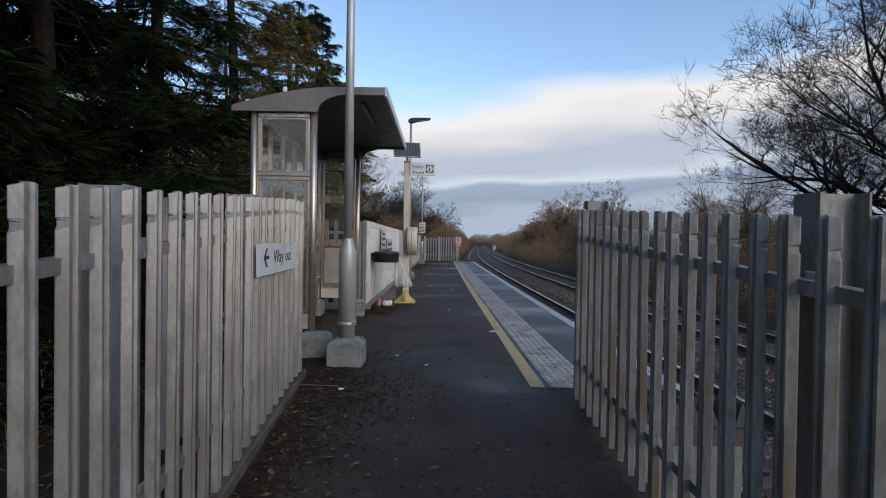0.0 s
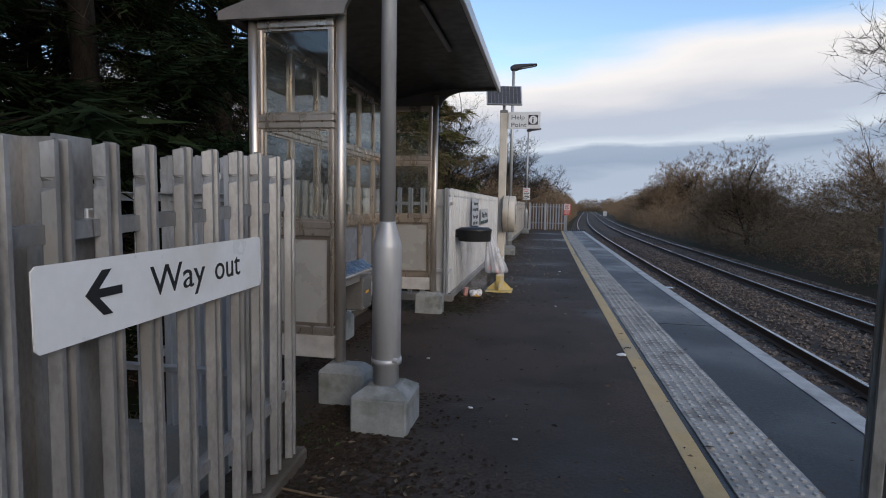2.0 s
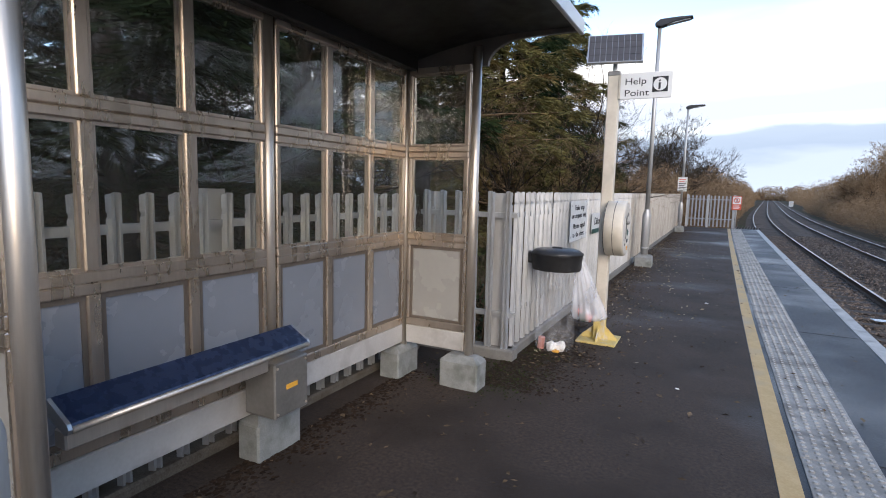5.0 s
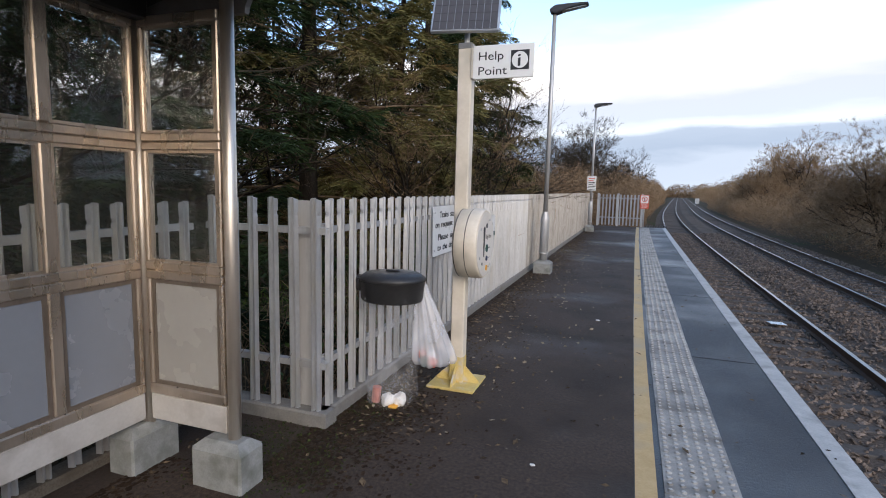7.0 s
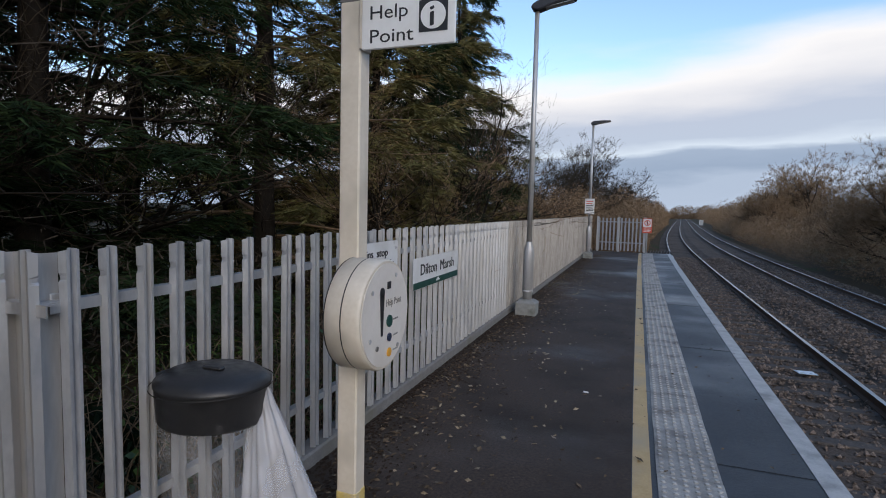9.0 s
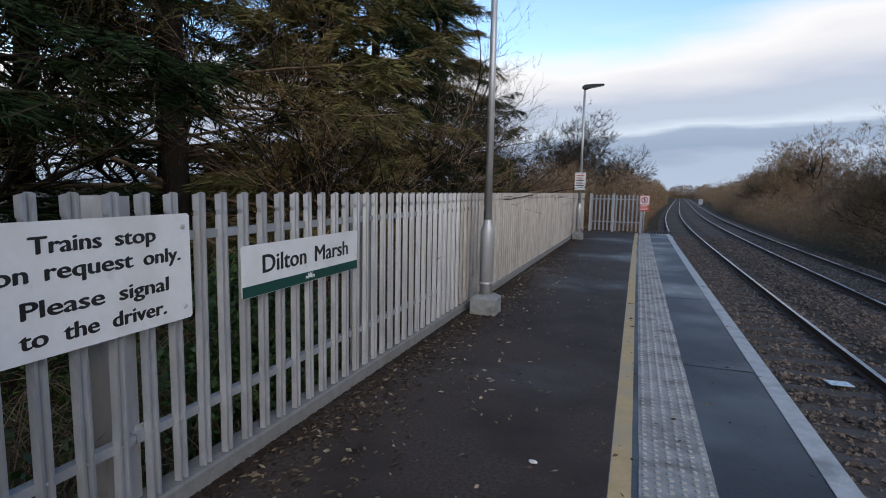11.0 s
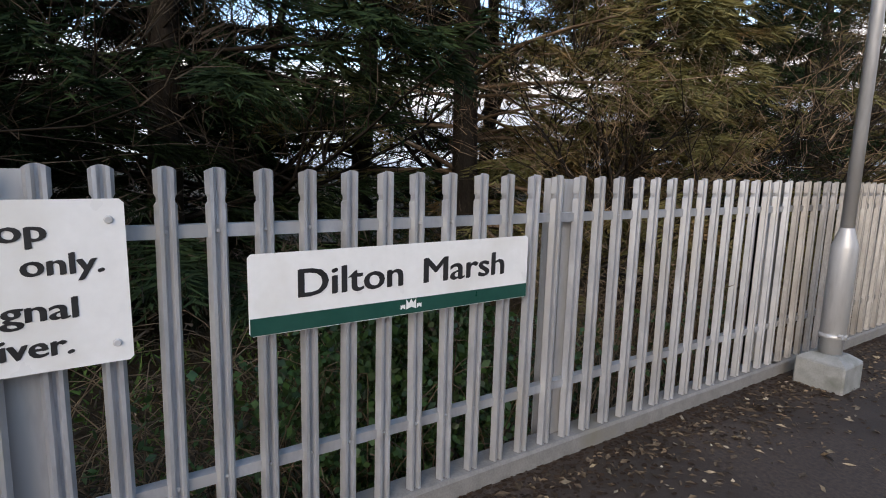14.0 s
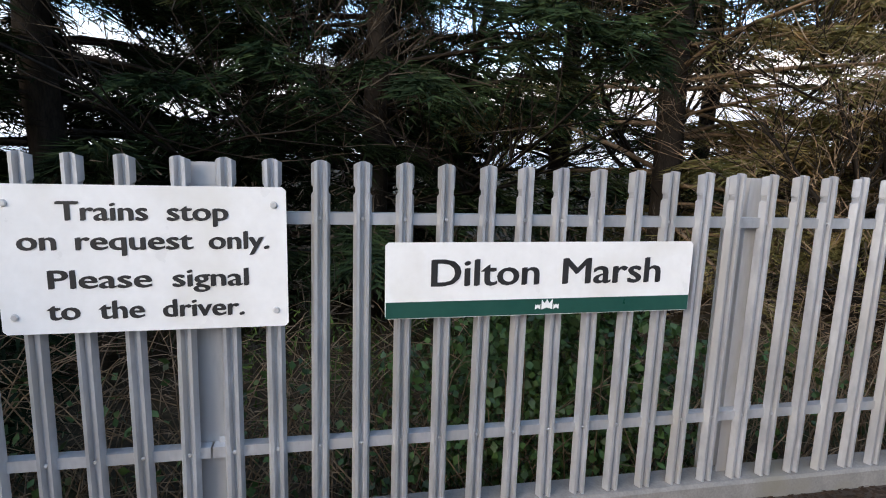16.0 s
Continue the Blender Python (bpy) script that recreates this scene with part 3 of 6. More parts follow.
def build_ballast():
    """Loose stones over the bed, joined as one."""
    rng = np.random.default_rng(4)
    base = np.array([(1, 0, 0), (-1, 0, 0), (0, 1, 0), (0, -1, 0), (0, 0, 1), (0, 0, -1)], float)
    tri = np.array([(0, 2, 4), (2, 1, 4), (1, 3, 4), (3, 0, 4), (2, 0, 5), (1, 2, 5), (3, 1, 5), (0, 3, 5)])
    n = 42000
    y = 1.0 + 44.0 * rng.random(n) ** 1.6
    x = rng.uniform(EDGE + 0.02, 9.6, n)
    tr0, tr1 = TRACKS
    mid = (tr0 + tr1) / 2
    lift = np.interp(x, [EDGE, tr0 - 1.2, tr0 + 1.2, mid - 0.4, mid + 0.4, tr1 - 1.2, tr1 + 1.2, tr1 + 1.6, tr1 + 2.6], [0.0, 0.02, 0.02, 0.11, 0.11, 0.02, 0.02, 0.04, -0.18])
    lift = lift + rng.uniform(0.0, 0.02, n)
    x = x + bend(y)
    size = rng.uniform(0.02, 0.045, n) * (1 + 0.014 * y)
    v = base[None] * rng.uniform(0.55, 1.2, (n, 6, 1)) + rng.normal(0, 0.22, (n, 6, 3))
    ang = rng.uniform(0, 6.28, n)
    c, s = np.cos(ang)[:, None], np.sin(ang)[:, None]
    v = np.stack([v[..., 0] * c - v[..., 1] * s, v[..., 0] * s + v[..., 1] * c, v[..., 2] * 0.75], -1) * size[:, None, None]
    v += np.stack([x, y, BED_Z + lift], -1)[:, None]
    f = tri[None] + 6 * np.arange(n)[:, None, None]
    ob = raw("ballast_stones", v.reshape(-1, 3).tolist(), f.reshape(-1, 3).tolist(), BALLAST, None, "dark brown crushed-stone ballast between the rails", "stuff")
    ob["category"] = "ballast"
    # the bed itself
    verts, faces = [], []
    prof = [(EDGE - 0.04, -0.02), (TRACKS[0] - 1.2, 0.0), (TRACKS[0] + 1.2, 0.0), (sum(TRACKS) / 2 - 0.4, 0.09), (sum(TRACKS) / 2 + 0.4, 0.09), (TRACKS[1] - 1.2, 0.0), (TRACKS[1] + 1.2, 0.0), (TRACKS[1] + 1.6, 0.02), (TRACKS[1] + 2.6, -0.2)]
    ys = [-30, -10] + steps(-2, 60, 2) + steps(68, 330, 8)
    for yy in ys:
        for a, b in prof:
            verts.append((a + bend(yy), yy, BED_Z + 0.02 + b))
    w = len(prof)
    for j in range(len(ys) - 1):
        for i in range(w - 1):
            a = j * w + i
            faces.append((a, a + 1, a + 1 + w, a + w))
    raw("ballast_bed", verts, faces, BALLAST_BED, None, "dark brown stone ballast bed under two tracks", "structure")["category"] = "ballast"


build_ballast()


# ---- palisade fencing ----
PITCH = 0.161
PALE_H = 1.42


def pale_mesh():
    """A cold-rolled pale: rippled section, arched head, a nick in both edges under the head."""
    half = 0.0345
    prof = [(-1.0, -0.01), (-0.68, 0.017), (-0.36, 0.017), (-0.12, -0.004), (0.12, -0.004), (0.36, 0.017), (0.68, 0.017), (1.0, -0.01)]
    levels = [(0.0, 1.0, 0), (PALE_H - 0.125, 1.0, 0), (PALE_H - 0.115, 0.8, 0), (PALE_H - 0.1, 0.8, 0), (PALE_H - 0.09, 0.97, 0), (PALE_H - 0.014, 1.0, 1)]
    bm = bmesh.new()
    front, back = [], []
    for z, k, arch in levels:
        fr, bk = [], []
        for u, d in prof:
            uu = math.copysign(min(abs(u), k), u)
            zz = z + arch * 0.014 * (1 - u * u)
            fr.append(bm.verts.new((uu * half, -d, zz)))
            bk.append(bm.verts.new((uu * half, -d + 0.0035, zz)))
        front.append(fr); back.append(bk)
    n = len(prof)
    for a, b in zip(range(len(levels) - 1), range(1, len(levels))):
        for k in range(n - 1):
            bm.faces.new((front[a][k], front[a][k + 1], front[b][k + 1], front[b][k]))
            bm.faces.new((back[a][k + 1], back[a][k], back[b][k], back[b][k + 1]))
        bm.faces.new((front[a][0], front[b][0], back[b][0], back[a][0]))
        bm.faces.new((front[a][-1], back[a][-1], back[b][-1], front[b][-1]))
    for k in range(n - 1):
        bm.faces.new((front[-1][k], front[-1][k + 1], back[-1][k + 1], back[-1][k]))
    bmesh.ops.recalc_face_normals(bm, faces=bm.faces)
    me = bpy.data.meshes.new("pale")
    bm.to_mesh(me); bm.free()
    me.materials.append(GALV)
    return me


PALE = pale_mesh()
PALE_OLD_BACKLIT = PALE.copy()
PALE_OLD_BACKLIT.materials[0] = GALV_OLD_BACKLIT
PALE_DARKER = PALE.copy()
PALE_DARKER.materials[0] = GALV_DARKER
PALES = {"galvanised_steel": PALE, "weathered_backlit_galvanised": PALE_OLD_BACKLIT, "darker_galvanised": PALE_DARKER}


def bolt_mesh(r=0.009, h=0.006):
    bm = bmesh.new()
    bmesh.ops.create_cone(bm, cap_ends=True, segments=8, radius1=r, radius2=r * 0.6, depth=h)
    bmesh.ops.rotate(bm, verts=bm.verts, matrix=Matrix.Rotation(radians(90), 3, "X"))
    me = bpy.data.meshes.new("bolt")
    bm.to_mesh(me); bm.free()
    me.materials.append(GALV_POST)
    return me


BOLT = bolt_mesh()


def palisade(a, b, pales, posts, label, steel=None, board=None, foot=0.1, kerb=True, upper=1.307, lower=0.41, bolts=()):
    """A run from a to b (x, y). Local x runs along it, -y faces the side of the pales. pales, posts: distances along."""
    a, b = Vector(a), Vector(b)
    d = (b - a)
    length = d.length
    rz = math.degrees(math.atan2(d.y, d.x))
    root = thing("palisade_fence", (a.x, a.y, 0), label, "fence", "palisade fences", rz)

    def at(s):
        p = a + d * (s / length)
        return bend(p.y) if abs(d.y) > 10 else 0.0, top(p.y)

    ux, uy = d.x / length, d.y / length

    def local(s, off, z):
        """Local place, with the curve's offset (world x) turned into local axes."""
        c, g = at(s)
        return (s + c * ux, off - c * uy, z + g)
    for i, s in enumerate(pales):
        ob = new("pale", PALES[(steel or GALV).name])
        ob.parent = root
        x, y, z = local(s, 0, foot)
        ob.matrix_basis = pose(x, y, z, random.uniform(-0.25, 0.25), random.uniform(-0.35, 0.35), random.uniform(-2, 2))
        if s in bolts or (bolts and bolts[0] <= s <= bolts[-1]):
            for zz in (upper, lower):
                bo = new("bolt", BOLT)
                bo.parent = root
                x, y, z = local(s, -0.006, zz)
                bo.matrix_basis = pose(x, y, z)
    # horizontal rails, post to post
    stops = sorted(set([min(pales) - 0.08, max(pales) + 0.08] + [p for p in posts if min(pales) < p < max(pales)]))
    for s0, s1 in zip(stops, stops[1:]):
        for zz in (upper, lower):
            bm = bmesh.new()
            rows = []
            for s in steps(s0 + 0.004, s1 - 0.004, 2.4):
                sec = ((0.004, 0.022), (0.05, 0.022), (0.05, 0.016), (0.01, 0.016), (0.01, -0.022), (0.004, -0.022))
                rows.append([bm.verts.new(local(s, o, zz + h)) for o, h in sec])
            for r0, r1 in zip(rows, rows[1:]):
                for k in range(6):
                    bm.faces.new((r0[k], r0[(k + 1) % 6], r1[(k + 1) % 6], r1[k]))
            bm.faces.new(rows[0]); bm.faces.new(rows[-1])
            bmesh.ops.recalc_face_normals(bm, faces=bm.faces)
            part("fence_rail", bm, steel or GALV, root)
    me = None
    for s in posts:
        if me is None:
            bm = bmesh.new()
            h = 1.5
            w, dp, t = 0.058, 0.15, 0.007
            prism([(-w, 0.0), (w, 0.0), (w, t), (t / 2, t), (t / 2, dp - t), (w, dp - t), (w, dp), (-w, dp), (-w, dp - t), (-t / 2, dp - t), (-t / 2, t), (-w, t)], -0.6, h, "z", bm)
            ob = part("post", bm, steel or GALV_POST, root)
            me = ob.data
        else:
            ob = new("post", me)
            ob.parent = root
        x, y, z = local(s, 0.052, 0)
        ob.matrix_basis = pose(x, y, z)
        for zz in (upper, lower):
            br = part("bracket", box(-0.03, 0.03, -0.012, 0.0, -0.035, 0.035, 0.003), GALV_POST, root)
            x, y, z = local(s + 0.05, 0.05, zz + 0.01)
            br.matrix_basis = pose(x, y, z)
    if kerb:
        bm = bmesh.new()
        rows = []
        for s in steps(min(pales) - 0.1, max(pales) + 0.1, 1.5):
            rows.append([bm.verts.new(local(s, o, h)) for o, h in ((-0.04, -0.5), (-0.04, foot - 0.015), (-0.03, foot), (0.1, foot), (0.1, -0.5))])
        for r0, r1 in zip(rows, rows[1:]):
            for k in range(5):
                bm.faces.new((r0[k], r0[(k + 1) % 5], r1[(k + 1) % 5], r1[k]))
        bm.faces.new(rows[0]); bm.faces.new(rows[-1])
        bmesh.ops.recalc_face_normals(bm, faces=bm.faces)
        part("gravel_board", bm, board or KERB, root, "stained concrete gravel board under the pales")
    return root


def spread_pales(first, last, pitch=PITCH):
    return [first + i * pitch for i in range(int((last - first) / pitch + 1.001))]


FENCE_X = -1.232
BACK_X = -2.06
JOG_NEAR, JOG_FAR = 4.58, 9.06
# ramp side
RAMP_A, RAMP_B = Vector((-0.893, -0.42)), Vector((-1.152, 4.52))


def ramp_x(y):
    """The ramp's fence splays a little outwards as the ramp rises."""
    return RAMP_A.x + (RAMP_B.x - RAMP_A.x) * (y - RAMP_A.y) / (RAMP_B.y - RAMP_A.y)


along = (RAMP_B - RAMP_A).length / (RAMP_B.y - RAMP_A.y)
fence_ramp = palisade(RAMP_A, RAMP_B, [(1.2725 + 0.158 * i - RAMP_A.y) * along for i in range(-10, 21)], [(y - RAMP_A.y) * along for y in (1.86, 3.28, 4.4)],
                      "galvanised steel palisade fence beside the ramp, rippled pales", GALV_DARKER, board=KERB_DARK, foot=0.07, upper=1.272, lower=0.385)
palisade((FENCE_X - 0.06, JOG_NEAR), (BACK_X - 0.2, JOG_NEAR - 0.04), spread_pales(0.1, 0.95), [0.1, 0.98], "short galvanised palisade return stepping behind the shelter")
palisade((BACK_X - 0.06, JOG_NEAR), (BACK_X - 0.04, JOG_FAR), spread_pales(0.118, 4.4, 0.16), [2.17], "galvanised palisade fence run behind the waiting shelter", board=KERB_DARK, foot=0.06)
palisade((-2.12, JOG_FAR + 0.02), (FENCE_X - 0.02, JOG_FAR + 0.02), [0.05, 0.21, 0.368, 0.54, 0.7, 0.862], [0.03], "short galvanised palisade return at the shelter's end")
MAIN_SPLIT = 7.19
main_pales = spread_pales(0.15, 23.1, 0.1589)
main_posts = [0.08, 2.61] + [4.92 + 2.27 * i for i in range(9)]
fence_main = palisade((FENCE_X, JOG_FAR), (FENCE_X, END_Y + 0.6), [p for p in main_pales if p < MAIN_SPLIT], [p for p in main_posts if p < MAIN_SPLIT], "bright galvanised palisade fence along the back of the platform", bolts=(1.5, 6.5))
# Far run of one fence; its darker steel paints in shading against sky glare.
palisade((FENCE_X, JOG_FAR), (FENCE_X, END_Y + 0.6), [p for p in main_pales if p > MAIN_SPLIT], [p for p in main_posts if p >= MAIN_SPLIT - 0.01], "palisade fence towards the platform's far end, steel toned darker as shading", GALV_DARKER)
# trackside guard fence at the ramp's edge
palisade((1.047, 4.0), (1.047, -1.3), spread_pales(0.053, 5.2, 0.158), [0.04, 2.42], "weathered palisade guard fence at the platform's end, toned darker as backlit", GALV_OLD_BACKLIT, kerb=False, foot=0.02, upper=1.227, lower=0.31)
# ground behind the shelter
tagged(raw("shelter_base", [(-2.12, JOG_NEAR - 0.1, 0.002), (-1.38, JOG_NEAR - 0.1, 0.002), (-1.38, JOG_FAR, 0.002), (-2.12, JOG_FAR, 0.002),
     (-2.12, JOG_NEAR - 0.1, -0.6), (-1.38, JOG_NEAR - 0.1, -0.6), (-1.38, JOG_FAR, -0.6), (-2.12, JOG_FAR, -0.6)],
    [(0, 1, 2, 3), (0, 4, 5, 1), (1, 5, 6, 2), (2, 6, 7, 3), (3, 7, 4, 0)], ASPHALT, None, "dark asphalt under the waiting shelter", "structure"), category="platform")


# ---- waiting shelter ----
def build_shelter():
    root = thing("waiting_shelter", (0, 0, 0), "bronze-framed waiting shelter with glazed walls and curved grey roof", "shelter")
    bx, fx, y0, y1 = -1.87, -1.27, 5.38, 8.33
    eave = 2.445
    # posts: round stainless at the corners and one at mid back, each on its foot
    spots = [("corner_post", bx, y0, (-1.94, -1.78, 5.2, 5.5)), ("corner_post", fx, y0, (-1.38, -1.07, 5.26, 5.46)), ("corner_post", bx, y1, (-1.98, -1.8, 8.15, 8.47)),
             ("corner_post", fx, y1, (-1.47, -1.15, 8.22, 8.41)), ("middle_post", bx, (y0 + y1) / 2, (-1.93, -1.77, 6.66, 7.0))]
    for name, x, y, (c0, c1, d0, d1) in spots:
        part(name, tube([(x, y, 0.14), (x, y, eave + 0.12)], 0.034, 16), STAINLESS, root, "brushed stainless tube", True)
        bm = box(c0, c1, d0, d1, -0.03, 0.215, 0.012)
        part("foot_block", bm, CONCRETE, root, "grey concrete foot block")
        bm = bmesh.new()
        cap = [[bm.verts.new((u, v, h)) for u, v in ((c0 + k, d0 + k), (c1 - k, d0 + k), (c1 - k, d1 - k), (c0 + k, d1 - k))] for k, h in ((0.006, 0.214), (0.05, 0.25))]
        for k in range(4):
            bm.faces.new((cap[0][k], cap[0][(k + 1) % 4], cap[1][(k + 1) % 4], cap[1][k]))
        bm.faces.new(cap[1])
        part("foot_cap", bm, CONCRETE, root)

    def frame_wall(name, p, q, cols):
        """A glazed wall between two ground points: beam, infill panels, two rows of panes."""
        p, q = Vector(p), Vector(q)
        d = (q - p); length = d.length
        m = pose(p.x, p.y, 0, 0, 0, math.degrees(math.atan2(d.y, d.x)))
        wall = new(name)
        wall.parent = root
        wall.matrix_basis = m
        part("beam", box(0, length, -0.02, 0.02, 0.27, 0.42, 0.004), BEAM, wall, "pale painted base beam")
        for z0, z1 in ((0.424, 0.48), (1.075, 1.122), (1.124, 1.17), (1.765, 1.808), (1.81, 1.855), (eave - 0.05, eave)):
            part("transom", box(0, length, -0.028, 0.028, z0, z1, 0.006), BRONZE, wall)
        w = length / cols
        for i in range(cols + 1):
            x = i * w
            for z0, z1 in ((0.48, 1.075), (1.17, 1.765), (1.855, eave - 0.05)):
                part("mullion", box(max(0, x - 0.028), min(length, x + 0.028), -0.026, 0.026, z0 + 0.001, z1 - 0.001, 0.006), BRONZE, wall)
        for i in range(cols):
            x0, x1 = i * w + 0.026, (i + 1) * w - 0.026
            part("infill_panel", box(x0, x1, -0.008, 0.008, 0.475, 1.08), PANEL_SKY_TINT if cols > 1 else PANEL_LIT, wall, "plain grey infill panel, tinted bluish as reflected sky" if cols > 1 else "plain infill panel, toned pale and creamy as lit")
            bm = bmesh.new()
            for s0, s1, h0, h1 in ((x0, x1, 0.478, 0.502), (x0, x1, 1.052, 1.076), (x0, x0 + 0.024, 0.502, 1.052), (x1 - 0.024, x1, 0.502, 1.052)):
                box(s0, s1, -0.014, 0.014, h0, h1, 0, bm)
            part("panel_trim", bm, BRONZE_DARK, wall, "dark bronze trim")
            for z0, z1 in ((1.165, 1.77), (1.85, eave - 0.045)):
                pane = part("pane", box(x0, x1, -0.004, 0.004, z0, z1), GLASS, wall, "dark reflecting glass pane")
                pane.visible_shadow = False
                bm = bmesh.new()
                for s0, s1, h0, h1 in ((x0, x1, z0 + 0.005, z0 + 0.02), (x0, x1, z1 - 0.02, z1 - 0.005), (x0, x0 + 0.014, z0 + 0.02, z1 - 0.02), (x1 - 0.014, x1, z0 + 0.02, z1 - 0.02)):
                    box(s0, s1, -0.016, 0.016, h0, h1, 0, bm)
                part("glazing_bead", bm, BRONZE, wall)
    frame_wall("back_wall", (bx, y0 + 0.04), (bx, (y0 + y1) / 2 - 0.04), 3)
    frame_wall("back_wall", (bx, (y0 + y1) / 2 + 0.04), (bx, y1 - 0.04), 3)
    frame_wall("end_wall", (bx + 0.04, y0), (fx - 0.04, y0), 1)
    frame_wall("end_wall", (bx + 0.04, y1), (fx - 0.04, y1), 1)
    # curved roof: gable ends and vaulted sheet
    rx0, rx1 = bx - 0.2, -0.56
    ry0, ry1 = y0 - 0.08, y1 + 0.1

    def crown(x):
        u = (x - rx0) / (rx1 - rx0)
        return eave + 0.045 + 0.2 * math.sin(min(1.0, u * 1.35) * math.pi / 2) ** 0.9
    xs = steps(rx0, rx1, 0.07)
    outer = [(x, crown(x)) for x in xs]
    part("roof_sheet", prism(outer + [(x, z - 0.025) for x, z in outer[::-1]], ry0 + 0.034, ry1 - 0.034), ROOF_GREY, root, "curved brown-grey roof sheet")
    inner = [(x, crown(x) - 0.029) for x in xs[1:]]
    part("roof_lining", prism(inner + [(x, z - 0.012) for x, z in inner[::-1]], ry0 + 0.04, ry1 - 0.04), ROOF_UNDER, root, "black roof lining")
    for ya, yb in ((ry0 - 0.004, ry0 + 0.03), (ry1 - 0.03, ry1 + 0.004)):
        top_line = [(x, crown(x) + 0.006) for x in xs]
        zl = crown(rx1) - 0.07
        low = [(rx1, zl)]
        cx = fx + 0.05
        for k in range(9):
            a = math.pi / 2 + k * math.pi / 16
            low.append((cx + 0.3 + 0.3 * math.cos(a), eave + (zl - eave) * math.sin(a)))
        low += [(rx0, eave)]
        part("gable", prism(top_line + low, ya, yb), ROOF_GREY, root, "curved brown-grey roof gable")
    part("roof_edge", box(rx1, rx1 + 0.03, ry0 - 0.01, ry1 + 0.01, crown(rx1) - 0.09, crown(rx1) + 0.01, 0.006), ALUMINIUM, root, "bright aluminium roof edge")
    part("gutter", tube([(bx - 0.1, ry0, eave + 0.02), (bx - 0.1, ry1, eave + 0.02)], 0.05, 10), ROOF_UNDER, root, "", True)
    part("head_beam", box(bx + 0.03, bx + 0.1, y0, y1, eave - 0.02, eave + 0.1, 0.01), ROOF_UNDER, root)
    part("light_bar", box(-0.85, -0.81, y0 + 0.3, y0 + 1.4, crown(-0.83) - 0.08, crown(-0.83) - 0.05, 0.01), BOX_STEEL, root, "slim strip light under the roof")
    part("badge", box(-1.56, -1.52, ry0 - 0.012, ry0 - 0.004, eave + 0.19, eave + 0.24, 0.003), WHITE, root, "small pale badge")
    return root


build_shelter()


def build_bench():
    root = thing("perch_bench", (0, 0, 0), "navy blue sloping perch seat on a grey steel bracket", "bench")
    prof = [(-1.64, 0.782), (-1.625, 0.788), (-1.508, 0.722), (-1.498, 0.704), (-1.506, 0.686), (-1.525, 0.682), (-1.64, 0.735)]
    part("seat", prism(prof, 5.6, 6.756), NAVY, root, "navy blue perch seat")
    part("nosing", tube([(-1.502, 5.6, 0.701), (-1.502, 6.756, 0.701)], 0.013, 10), STAINLESS, root, "bright steel nosing", True)
    for y in (5.585, 6.757):
        part("end_cap", prism(prof, y, y + 0.014), ALUMINIUM, root, "aluminium end cap")
    part("under_rail", box(-1.62, -1.55, 5.6, 6.53, 0.61, 0.68, 0.006), STAINLESS, root)
    part("front_beam", box(-1.84, -1.815, 5.45, 6.8, 0.28, 0.43, 0.004), BEAM, root, "pale painted beam")
    cab = part("junction_box", box(-1.74, -1.53, 6.545, 6.79, 0.35, 0.64, 0.008), BOX_STEEL, root, "grey steel junction box")
    part("warning_label", box(-1.53, -1.527, 6.625, 6.705, 0.49, 0.515), ORANGE, cab, "small orange warning label")
    for y in (6.565, 6.77):
        for z in (0.375, 0.615):
            part("screw", tube([(-1.534, y, z), (-1.526, y, z)], 0.007, 8), STAINLESS, cab)


build_bench()


